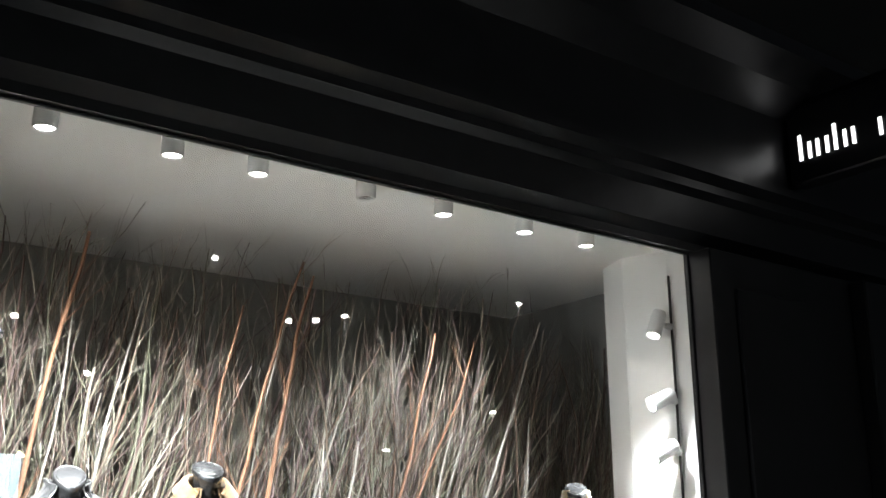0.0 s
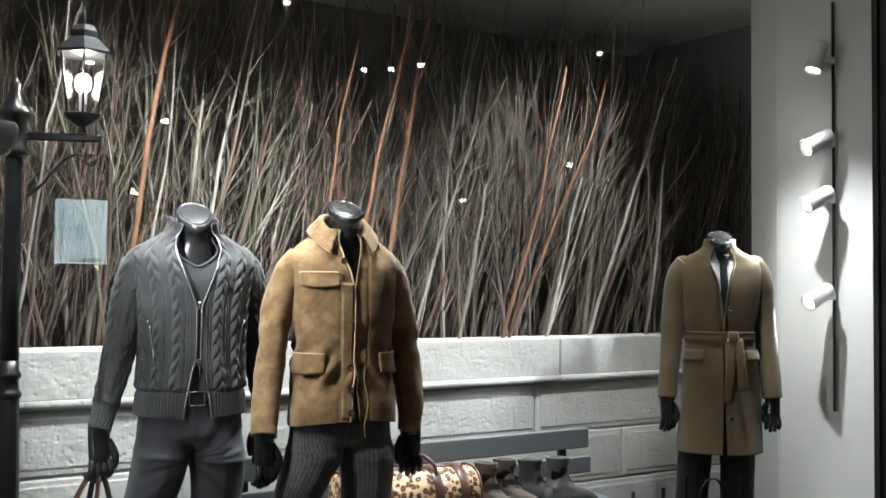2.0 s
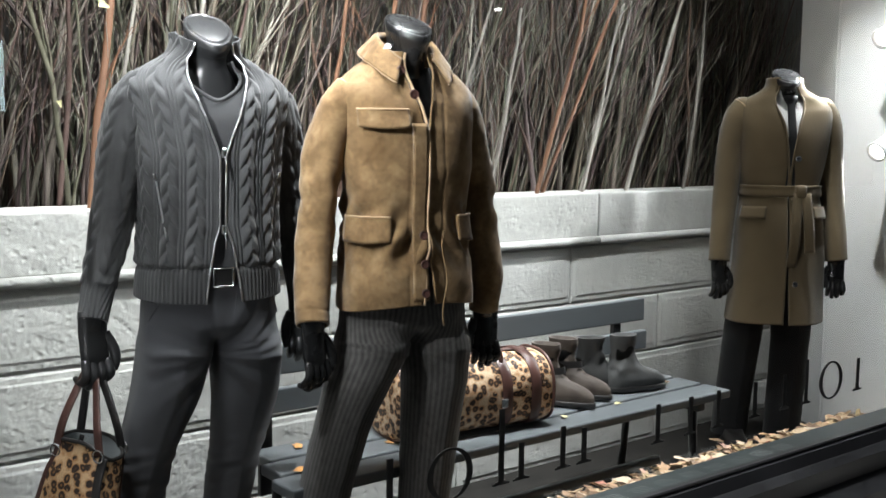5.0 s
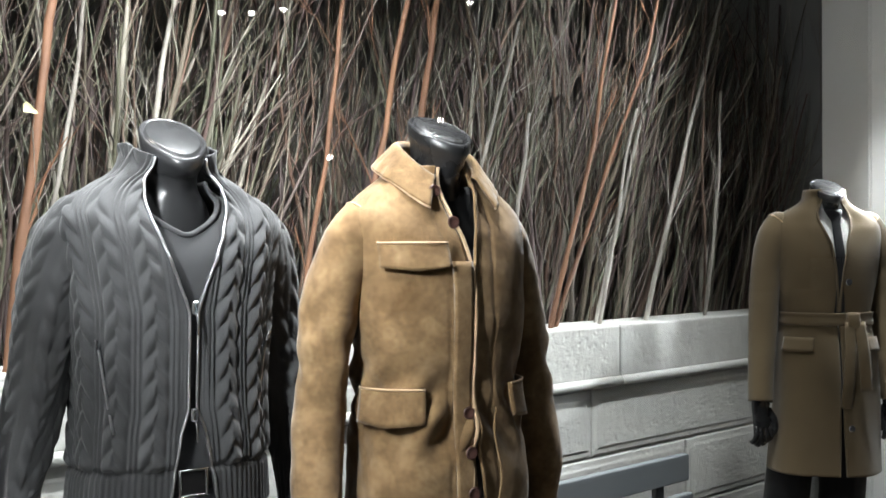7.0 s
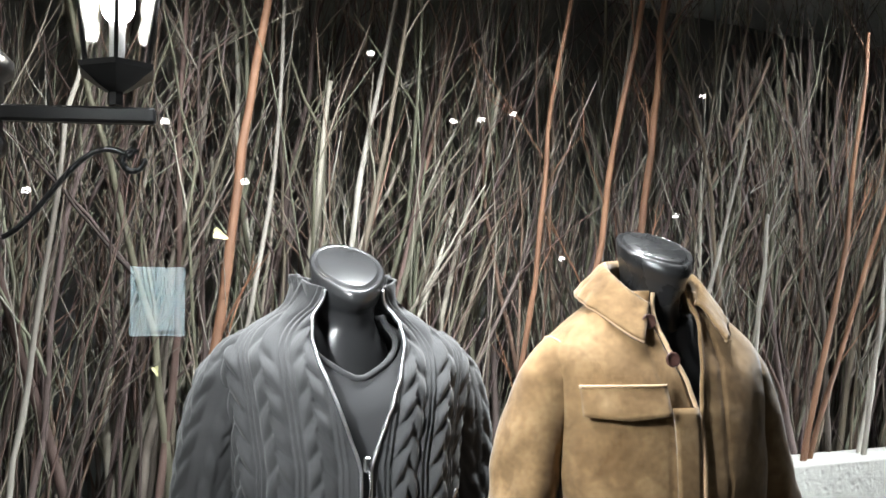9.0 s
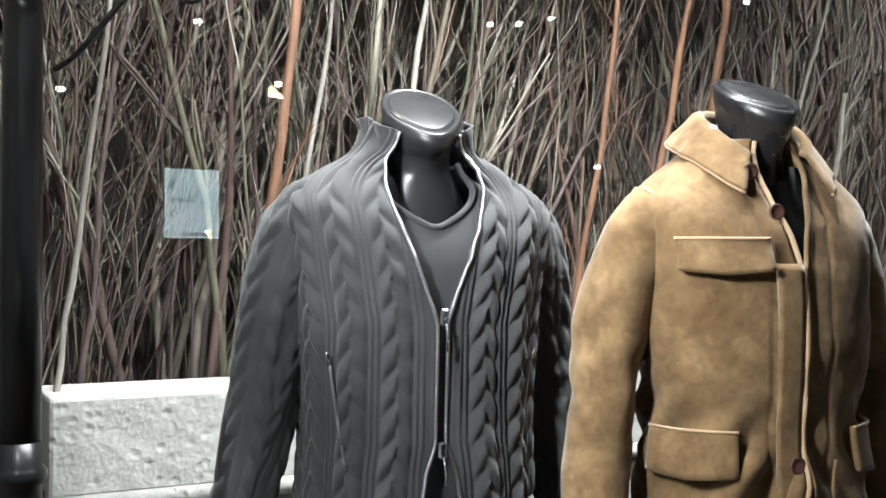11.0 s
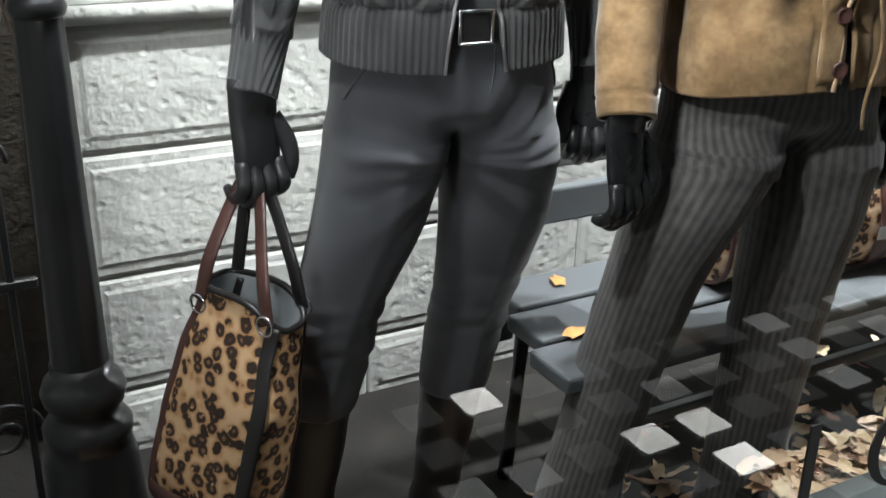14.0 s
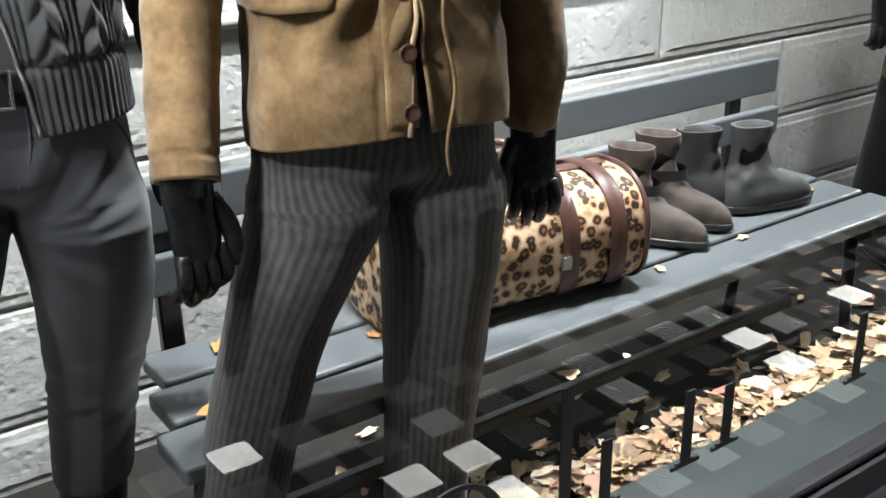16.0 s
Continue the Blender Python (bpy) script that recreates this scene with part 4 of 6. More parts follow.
def shell_mesh(name, P, mat, parent, label="", thick=0.004, closed=False):
    """An open sheet with a turned-in rim, thickened inwards."""
    n, m = P.shape[:2]
    du = np.gradient(P, axis=1)
    dv = np.gradient(P, axis=0)
    N = np.cross(du, dv)
    N /= np.linalg.norm(N, axis=2, keepdims=True) + 1e-9
    Q = P - N * thick
    V = np.concatenate([P.reshape(-1, 3), Q.reshape(-1, 3)])
    k = n * m
    F = grid_faces(n, m, closed=False)
    F2 = [tuple(i + k for i in f[::-1]) for f in F]
    rim = []
    ring = [j for j in range(m)] + [i * m + m - 1 for i in range(1, n)] + [(n - 1) * m + j for j in range(m - 2, -1, -1)] + [i * m for i in range(n - 2, 0, -1)]
    for i in range(len(ring)):
        b, c = ring[i], ring[(i + 1) % len(ring)]
        rim.append((c, b, b + k, c + k))
    return mk(name, V, F + F2 + rim, mat, parent, label)


def sleeve(path_keys, radii, disp, nl=120, nm=72):
    path = smooth_keys(path_keys, nl)
    R = np.interp(np.linspace(0, 1, nl), np.linspace(0, 1, len(radii)), radii)
    G = tube_grid(path, R, nm, (0, -1, 0))
    C = path[:, None]
    N = G - C
    N /= np.linalg.norm(N, axis=2, keepdims=True)
    ang = np.linspace(0, 2 * math.pi, nm, endpoint=False)[None] * np.ones((nl, 1))
    s = np.concatenate([[0], np.cumsum(np.linalg.norm(np.diff(path, axis=0), axis=1))])[:, None] * np.ones((1, nm))
    G = G + N * disp(ang * R[:, None], s, G)[..., None]
    V = G.reshape(-1, 3)
    # turned-in cuff
    inner = (path[-1] + (G[-1] - path[-1]) * 0.86)
    up = path[-8] + (G[-8] - path[-8]) * 0.8
    V = np.vstack([V, inner, up])
    F = grid_faces(nl + 2, nm, flip=False)
    F.append(tuple(range(nm))[::-1])
    return V, F


def trousers(root_o, mat, waist, crotch, legs, seed, fold=1.0):
    """Seat and two legs of one cloth; legs: rows of height, x, y, half width, the first at the crotch; arc length in the UV."""
    W = Waves(seed, 22, 12, (1, 1, 0.5))
    W2 = Waves(seed + 1, 46, 12, (0.7, 0.7, 1.3))
    deep = 1.28

    def drape(P, N):
        x, z = P[..., 0], P[..., 2]
        ang = np.arctan2(z - crotch + 0.01, np.abs(x) + 0.01)
        dist = np.hypot(z - crotch + 0.01, x)
        front = np.clip(-N[..., 1] + 0.2, 0, 1)
        star = np.sin(ang * 10 + 1.6 * W(P) + np.where(x > 0, 0.9, 0.0)) ** 3 * np.exp(-((dist - 0.11) / 0.075) ** 2) * front
        knee = np.exp(-((z - 0.5) / 0.09) ** 2) + 0.7 * np.exp(-((z - 0.16) / 0.12) ** 2)
        return fold * (0.005 * star + 0.0035 * W(P) * np.clip((crotch + 0.12 - z) / 0.1, 0, 1) + 0.007 * knee * W2(P))

    Vs, Fs, UV, k = [], [], [], 0
    pel = Trunk([(crotch - 0.02, 0.166, 0.108, 0.0), (0.86, 0.168, 0.112, 0.0), (0.93, 0.163, 0.112, 0.0), (1.02, 0.152, 0.106, 0.0)])
    m = 121
    phi = np.linspace(-math.pi, math.pi, m)
    zz = np.linspace(crotch - 0.012, waist, 44)
    dx, dy = np.sin(phi), -np.cos(phi)
    reach = np.zeros(m)
    for row in legs:
        cx, cy, hw = row[0][1], row[0][2], row[0][3]
        A = (dx / hw) ** 2 + (dy / (hw * deep)) ** 2
        B = -2 * (dx * cx / hw ** 2 + dy * cy / (hw * deep) ** 2)
        C = (cx / hw) ** 2 + (cy / (hw * deep)) ** 2 - 1
        D = B * B - 4 * A * C
        reach = np.maximum(reach, np.where(D > 0, (-B + np.sqrt(np.maximum(D, 0))) / (2 * A), 0.0))
    base = np.stack([dx * reach, dy * reach, 0 * dx], -1)
    rows = []
    for z in zz:
        u = np.clip((z - crotch) / 0.075, 0, 1)
        u = u * u * (3 - 2 * u)
        q = pel.at(phi, np.full(m, z))
        rad = (1 - u) * reach + u * np.hypot(q[:, 0], q[:, 1])
        ang = np.arctan2(q[:, 0], -q[:, 1]) * u + phi * (1 - u)
        rows.append(np.stack([rad * np.sin(ang), -rad * np.cos(ang), np.full(m, z)], -1))
    P = np.array(rows)
    N = P * np.array((1, 1, 0))
    N /= np.linalg.norm(N, axis=2, keepdims=True) + 1e-9
    P = P + N * drape(P, N)[..., None]
    arc = np.concatenate([[0], np.cumsum(np.linalg.norm(np.diff(pel.at(phi, np.full(m, 0.9)), axis=0), axis=1))])
    Vs.append(P.reshape(-1, 3))
    cxs = np.where(dx < 0, legs[0][0][1], legs[1][0][1])
    low = cxs * 1.15 + np.arctan2(base[:, 0] - cxs, -base[:, 1] / deep) * 0.082
    wt = np.clip((zz - crotch) / 0.13, 0, 1)[:, None]
    wt = wt * wt * (3 - 2 * wt)
    UV.append(np.stack([wt * (arc - arc[m // 2])[None] + (1 - wt) * low[None], P[..., 2]], -1).reshape(-1, 2))
    Fs += grid_faces(44, m, closed=False)
    k += 44 * m
    nl, nm = 120, 64
    for row in legs:
        R = smooth_keys([(row[0][0] + 0.03, row[0][1], row[0][2], row[0][3] * 0.97)] + list(row), nl)
        path = np.stack([R[:, 1], R[:, 2], R[:, 0]], 1)
        dep = np.interp(np.linspace(0, 1, nl), [0, 0.2, 0.5, 1], [deep, deep, 1.1, 1.08])
        a = np.linspace(0, 2 * math.pi, nm, endpoint=False)
        G = np.stack([path[:, 0, None] + R[:, 3, None] * np.sin(a), path[:, 1, None] - (R[:, 3] * dep)[:, None] * np.cos(a), np.repeat(path[:, 2, None], nm, 1)], -1)
        N = np.stack([np.sin(a), -np.cos(a), 0 * a], -1)[None] * np.ones((nl, 1, 1))
        crease = np.exp(-(np.minimum(a, 2 * math.pi - a) / 0.1) ** 2)[None] * 0.004
        G = G + N * (drape(G, N) + crease)[..., None]
        sa = np.where(a > math.pi, a - 2 * math.pi, a)
        Vs.append(G.reshape(-1, 3))
        UV.append(np.stack([np.repeat((row[0][1] * 1.15 + sa * 0.082)[None], nl, 0), G[..., 2]], -1).reshape(-1, 2))
        Fs += [tuple(i + k for i in f[::-1]) for f in grid_faces(nl, nm)]
        Fs.append(tuple(k + (nl - 1) * nm + j for j in range(nm)))
        k += nl * nm
    return mk("cloth", np.vstack(Vs), Fs, mat, root_o, uv=np.vstack(UV))


def fingers(S, wrist, side, curl, yaw):
    """Palm, four fingers and thumb below a wrist."""
    q = np.array(Euler((0, 0, yaw)).to_matrix())

    def put(path, rad, flat=1.0, m=12):
        P = np.array(path) @ q.T + np.array(wrist)
        S.add(*tube(smooth_keys(P, 14), np.interp(np.linspace(0, 1, 14), np.linspace(0, 1, len(rad)), rad), m, tuple(q @ np.array((0, 1, 0))), True, flat))

    put([(0, 0, 0.05), (0, 0, 0.0), (0, -0.004, -0.03), (0, -0.008, -0.06), (0, -0.008, -0.085)], [0.019, 0.019, 0.0185, 0.0185, 0.014], 1.85, 20)
    for i in range(4):
        dx = -0.0285 + 0.019 * i
        L = (0.052, 0.064, 0.06, 0.048)[i]
        put([(dx * 0.9, -0.012, -0.066), (dx * 1.06, -0.017 - curl * 0.012, -0.078 - L * 0.4), (dx * 1.04, -0.006 + curl * 0.02, -0.078 - L * 0.85), (dx, 0.006 + curl * 0.04, -0.078 - L * (1.05 - 0.5 * curl))], [0.0105, 0.0105, 0.0095, 0.0065])
    put([(side * 0.028, 0.0, -0.008), (side * 0.043, -0.012, -0.04), (side * 0.046, -0.02, -0.068), (side * 0.043, -0.019, -0.094)], [0.014, 0.0135, 0.0115, 0.0075])


def mannequin(m, wl, wr, feet, neck_mat, label, slope, yaw_l=0.0, yaw_r=0.0, curl=0.3, zt=1.585):
    """One plain headless figure; its clothes are things of their own."""
    S = Soup()
    n, k = 34, 48
    rows = smooth_keys([(1.36, 0.085, 0.06, 0.0), (1.45, 0.07, 0.054, 0.0), (1.49, 0.05, 0.05, -0.002), (1.52, 0.046, 0.051, -0.008), (zt - 0.03, 0.05, 0.056, -0.014), (zt, 0.057, 0.064, -0.02), (zt + 0.012, 0.058, 0.065, -0.021)], n)
    a = np.linspace(0, 2 * math.pi, k, endpoint=False)
    keel = np.exp(-(np.minimum(a, 2 * math.pi - a) / 0.55) ** 2)[None] * np.clip((rows[:, 0] - 1.47) / 0.08, 0, 1)[:, None] * 0.012
    G = np.stack([rows[:, 1, None] * np.sin(a), rows[:, 3, None] - rows[:, 2, None] * np.cos(a) - keel, np.repeat(rows[:, 0, None], k, 1)], -1)
    blend = np.clip((rows[:, 0] - (zt - 0.09)) / 0.09, 0, 1)[:, None]
    G[..., 2] += blend * slope * (G[..., 1] - rows[:, 3, None])
    mid = G[-1].mean(axis=0)
    up = np.array((0, slope * -0.4, 1.0)) / math.hypot(1, slope * 0.4)
    rim = [mid + (G[-1] - mid) * f + up * h for f, h in ((0.97, 0.004), (0.9, 0.005), (0.87, 0.001), (0.84, 0.001), (0.82, 0.006), (0.78, 0.007))]
    V = np.vstack([G.reshape(-1, 3)] + rim)
    S.add(V, grid_faces(n + len(rim), k) + [tuple((n + len(rim) - 1) * k + j for j in range(k))])
    S.add(*tube([(0, 0, 0.93), (0, 0, 1.1), (0, 0, 1.35), (0, 0, 1.42)], [(0.06, 0.1), (0.075, 0.12), (0.08, 0.14), (0.05, 0.1)], 20, (0, -1, 0)))
    for w, sh in ((wl, -0.17), (wr, 0.17)):
        S.add(*tube(smooth_keys([(sh, 0, 1.4), ((sh + w[0]) / 2 * 1.08, 0.02, 1.15), w], 14), np.linspace(0.035, 0.024, 14), 12))
    fingers(S, wl, 1, curl, yaw_l)
    fingers(S, wr, -1, curl, yaw_r)
    for sx, (fx, fy) in zip((-1, 1), feet):
        S.add(*tube([(sx * 0.08, 0, 0.95), (sx * 0.087, 0, 0.8), (sx * 0.09 + 0.52 * (fx - sx * 0.09), fy * 0.5, 0.45), (fx, fy, 0.05)], [0.05, 0.045, 0.035, 0.026], 12))
    o = S.make("mannequin", neck_mat)
    o.matrix_world = m
    return tagged(o, label, "mannequin", "window mannequins")


def shoe_form(rows, m=28, bow=0.55):
    a = np.linspace(0, 2 * math.pi, m, endpoint=False)
    G = []
    for z, f, b, w in rows:
        c, s = np.cos(a), np.sin(a)
        ln = np.where(c > 0, f, b)
        wid = w * (1 - 0.25 * np.clip(c, 0, 1) ** 2) * np.sign(s) * np.abs(s) ** 0.8
        G.append(np.stack([wid, -ln * np.sign(c) * np.abs(c) ** 0.85, np.full(m, z)], -1))
    return np.array(G)


def ankle_boot(mat, m, label, category, group, tall=0.2, strap=False, mat_sole=leather_black):
    o = root("ankle_boot", m, label, category, group)
    rows = smooth_keys([(0.018, 0.19, 0.078, 0.046), (0.04, 0.192, 0.08, 0.05), (0.058, 0.16, 0.078, 0.048), (0.078, 0.1, 0.073, 0.044), (0.1, 0.06, 0.062, 0.037), (0.13, 0.044, 0.055, 0.033), (tall - 0.01, 0.05, 0.064, 0.038), (tall, 0.052, 0.066, 0.039)], 30)
    rows[:, 1] += 0.004 * np.sin(rows[:, 0] * 120)
    G = shoe_form(rows)
    W = Waves(int(tall * 1000), 70, 10)
    N = G * np.array((1, 1, 0))
    N /= np.linalg.norm(N, axis=2, keepdims=True) + 1e-9
    G = G + N * (0.009 * W(G) * np.exp(-((G[..., 2] - 0.1) / 0.05) ** 2))[..., None]
    inner = G[-1] * np.array((0.86, 0.86, 1))
    low = inner - np.array((0, 0, 0.03))
    V = np.vstack([G.reshape(-1, 3), inner, low])
    mk("upper", V, grid_faces(32, 28) + [tuple(range(28))[::-1]], mat, o)
    # black throat piece: puts the shade of the boot opening into colour
    deep = np.vstack([low * np.array((0.99, 0.99, 1)), low * np.array((0.9, 0.9, 1)) - np.array((0, 0, 0.05))])
    mk("boot_shade", deep, grid_faces(2, 28) + [tuple(28 + j for j in range(28))], lining, o, "black layer lining the inside")
    sole = shoe_form([(0.006, 0.19, 0.07, 0.044), (0.008, 0.197, 0.08, 0.049), (0.02, 0.198, 0.083, 0.051), (0.022, 0.19, 0.08, 0.048)])
    mk("sole", sole.reshape(-1, 3), grid_faces(4, 28) + [tuple(range(28))[::-1], tuple(3 * 28 + j for j in range(28))], mat_sole, o, "dark leather sole")
    heel = shoe_form([(0.0, -0.02, 0.078, 0.036), (0.014, -0.02, 0.08, 0.038)])
    mk("heel", heel.reshape(-1, 3), grid_faces(2, 28) + [tuple(range(28))[::-1], tuple(28 + j for j in range(28))], mat_sole, o, "stacked dark heel")
    if strap:
        sr = [(z, 0.07 - 0.2 * (z - 0.1) + 0.004, 0.072, 0.046) for z in (0.1, 0.104, 0.118, 0.122)]
        band = shoe_form(sr)
        mk("strap", band.reshape(-1, 3), grid_faces(4, 28), mat_sole, o, "dark ankle strap")
        mk("buckle", *tube([(0.047, -0.01, 0.1), (0.05, -0.01, 0.122), (0.05, 0.012, 0.122), (0.047, 0.012, 0.1), (0.047, -0.01, 0.1)], [0.002] * 5, 6, (1, 0, 0)), chrome, o)
    return o


def ribs(x, period):
    return 0.5 + 0.5 * np.cos(2 * math.pi * x / period)


def plait(x, z, w, period):
    """Height of a braided cable of half width w."""
    q = np.clip(np.abs(x) / w, 0, 1)
    lobe = (0.5 + 0.5 * np.cos(2 * math.pi * (z / period + 0.55 * q + np.where(x > 0, 0.5, 0.0)))) ** 0.5
    return np.where(np.abs(x) < w, (1 - q ** 4) * (0.25 + 0.75 * lobe), 0.0)


def knit(a, z, pitch=0.062):
    """Cable stitch: plaits with narrow ribs between."""
    k = np.abs(a) - 0.058
    col = np.round(k / pitch)
    x = (k - col * pitch) * np.sign(a)
    h = plait(x, z + 0.02 * np.mod(col, 2), 0.0225, 0.046) * 0.011
    edge = (np.abs(x) > 0.0225) * ribs(np.abs(x) - 0.0268, 0.0085) * 0.005
    return np.where(np.abs(a) < 0.02, ribs(a, 0.008) * 0.002, h + edge)


# --- cardigan figure ---
M1 = pose(1.655, 3.80, 0, 0, 0, -9)
FEET1 = ((-0.225, 0.05), (0.035, 0.1))
WL1, WR1 = (-0.283, -0.02, 0.868), (0.245, 0.0, 0.88)
mannequin(M1, WL1, WR1, FEET1, mannequin_grey, "headless charcoal mannequin in a cable-knit cardigan", 0.62, 0.25, -0.2, 0.75, 1.566)
body1 = Trunk([(0.94, 0.172, 0.122, 0.0), (0.985, 0.17, 0.12, 0.0), (1.05, 0.163, 0.118, 0.0), (1.15, 0.16, 0.116, 0.0), (1.26, 0.172, 0.122, 0.0), (1.36, 0.182, 0.126, 0.004), (1.415, 0.19, 0.118, 0.008), (1.445, 0.186, 0.106, 0.012),
               (1.475, 0.152, 0.092, 0.014), (1.5, 0.112, 0.08, 0.012), (1.516, 0.084, 0.072, 0.008), (1.532, 0.07, 0.068, 0.002), (1.55, 0.067, 0.068, -0.004), (1.57, 0.069, 0.07, -0.008)])
card = root("cardigan", M1, "charcoal cable-knit zip cardigan worn half open", "cardigan")
W = Waves(4, 17, 12, (1, 1, 0.8))
W2 = Waves(5, 45, 12, (1, 1, 0.5))
gap1 = ([0.94, 1.0, 1.08, 1.118, 1.13, 1.28, 1.3, 1.37, 1.42, 1.46, 1.5, 1.53, 1.58], [0.2, 0.16, 0.09, 0.025, 0.025, 0.025, 0.05, 0.16, 0.235, 0.3, 0.42, 0.58, 0.6])


def knit_disp(a, z, p):
    hem = z < 1.015
    return np.where(hem, 0.003 * ribs(a, 0.0105), knit(a, z)) + 0.004 * W(p) + 0.0015 * W2(p) - 0.006 * np.exp(-((z - 1.015) / 0.006) ** 2)


P = body1.shell(0.94, 1.568, 230, 420, gap1, 0.004, knit_disp, lambda ph: -0.01 * np.cos(ph), lambda ph: -0.03 * np.clip(np.cos(ph), 0, 1))
shell_mesh("body", P, wool_grey, card)
for j in (0, -1):
    e = P[:, j] + np.array((0, -0.003, 0))
    mk("zip_tape", *tube(e[::3], np.full(len(e[::3]), 0.0026), 8, (1, 0, 0)), zip_metal, card, "silver zip teeth")
for z in (1.285, 1.105):
    q = body1.at(0.0, z, 0.012)
    part("zip_slider", bm_box(q[0] - 0.006, q[0] + 0.006, q[1] - 0.004, q[1] + 0.004, z - 0.012, z + 0.012, 0.003), chrome, card)
    mk("zip_pull", *tube([(q[0], q[1] - 0.006, z - 0.008), (q[0] + 0.002, q[1] - 0.008, z - 0.03), (q[0] + 0.001, q[1] - 0.007, z - 0.045)], [0.003, 0.0035, 0.004], 8, (0, 1, 0), True, 0.5), chrome, card, "leather-tipped zip pull")
for s in (-1, 1):
    zz = np.linspace(1.08, 1.22, 16)
    aa = s * (0.135 + 0.0 * zz) + 0.012 * s * (zz - 1.15) / 0.07
    ph = np.array([body1.phi_at(np.array(q), z) for q, z in zip(aa, zz)]).ravel()
    pts = body1.at(ph, zz, 0.011)
    mk("pocket_zip", *tube(pts, np.full(16, 0.0024), 8, (1, 0, 0)), zip_metal, card, "slanted silver pocket zip")
    mk("pocket_pull", *tube([pts[-1], pts[-1] + np.array((0.006 * s, -0.006, 0.018))], [0.003, 0.0035], 8, (1, 0, 0)), chrome, card)


def arm_knit(a, s, p):
    L = s.max()
    cuff = s > L - 0.085
    x = np.mod(a + 0.03, 0.056) - 0.028
    return np.where(cuff, 0.0028 * ribs(a, 0.0105), 0.007 * plait(x, s, 0.02, 0.046) + 0.002 * (np.abs(x) > 0.02)) + 0.003 * W(p)


for w, sx in ((WL1, -1), (WR1, 1)):
    V, F = sleeve([(sx * 0.115, 0.012, 1.452), (sx * 0.155, 0.012, 1.424), (sx * 0.184, 0.014, 1.36), (sx * 0.208, 0.02, 1.25), (sx * 0.228, 0.02, 1.1), (0.5 * (sx * 0.236 + w[0]), 0.01, 0.98), (w[0], w[1], w[2] + 0.025)],
                  [0.03, 0.047, 0.055, 0.053, 0.049, 0.045, 0.041, 0.036, 0.033], arm_knit, 190, 104)
    mk("sleeve", V, F, wool_grey, card, "cable-knit sleeve with ribbed cuff")

tee = root("v_neck_jumper", M1, "thin dark grey v-neck jumper under the cardigan", "jumper")
tb = Trunk([(0.95, 0.15, 0.1, 0.0), (1.1, 0.142, 0.098, 0.0), (1.26, 0.155, 0.104, 0.0), (1.36, 0.165, 0.108, 0.004), (1.42, 0.16, 0.098, 0.01), (1.46, 0.125, 0.08, 0.012), (1.485, 0.085, 0.066, 0.012), (1.5, 0.068, 0.06, 0.01)])
P = tb.shell(0.95, 1.5, 70, 120, None, 0.0, lambda a, z, p: 0.004 * W(p), None, lambda ph: -0.095 * np.clip(1 - np.abs(np.mod(ph, 2 * math.pi) - 2 * math.pi * (np.mod(ph, 2 * math.pi) > math.pi)) / 0.9, 0, 1))
shell_mesh("body", P, tee_grey, tee)
e = P[-1]
mk("neck_band", *tube(e, np.full(len(e), 0.005), 8, (0, 0, 1)), tee_grey, tee, "ribbed v-neck edge")

tr1 = root("trousers", M1, "dark grey slim cotton trousers with belt", "trousers")
trousers(tr1, trouser_grey, 0.995, 0.8, (((0.8, -0.088, 0.0, 0.09), (0.7, -0.112, 0.0, 0.083), (0.58, -0.148, 0.01, 0.072), (0.48, -0.172, 0.02, 0.064), (0.38, -0.19, 0.03, 0.06), (0.36, -0.193, 0.031, 0.053)),
                                           ((0.8, 0.088, 0.0, 0.09), (0.7, 0.095, 0.01, 0.083), (0.58, 0.085, 0.03, 0.072), (0.48, 0.07, 0.05, 0.064), (0.36, 0.058, 0.064, 0.06), (0.34, 0.056, 0.066, 0.053))), 31)
hip = Trunk([(0.78, 0.166, 0.108, 0.0), (0.86, 0.168, 0.112, 0.0), (0.93, 0.163, 0.112, 0.0), (1.02, 0.152, 0.106, 0.0)])
zz = np.linspace(0.965, 0.868, 14)
mk("fly_seam", *tube(hip.at(0.16 - 0.12 * np.linspace(0, 1, 14) ** 3, zz, 0.001), np.full(14, 0.0016), 6, (1, 0, 0)), trouser_grey, tr1, "stitched fly seam")
for sx in (-1, 1):
    mk("pocket_seam", *tube(hip.at(sx * np.linspace(0.75, 1.25, 14), np.linspace(0.965, 0.885, 14), 0.001), np.full(14, 0.002), 6, (1, 0, 0)), trouser_grey, tr1, "slanted pocket edge")
belt = Trunk([(0.9, 0.166, 0.112, 0.0), (1.04, 0.15, 0.108, 0.0)])
P = belt.shell(0.975, 1.01, 5, 80, None, 0.003)
shell_mesh("belt", P, leather_black, tr1, "black leather belt", 0.003)
b = bm_box(-0.025, 0.019, -0.128, -0.12, 0.972, 1.013, 0.004, seg=2)
part("belt_plate", b, leather_black, tr1)
mk("buckle", *tube([(-0.026, -0.13, 0.971), (0.02, -0.13, 0.971), (0.02, -0.13, 1.014), (-0.026, -0.13, 1.014), (-0.026, -0.13, 0.971), (-0.016, -0.13, 0.971)], [0.003] * 6, 8, (0, 1, 0)), chrome, tr1, "square silver buckle")


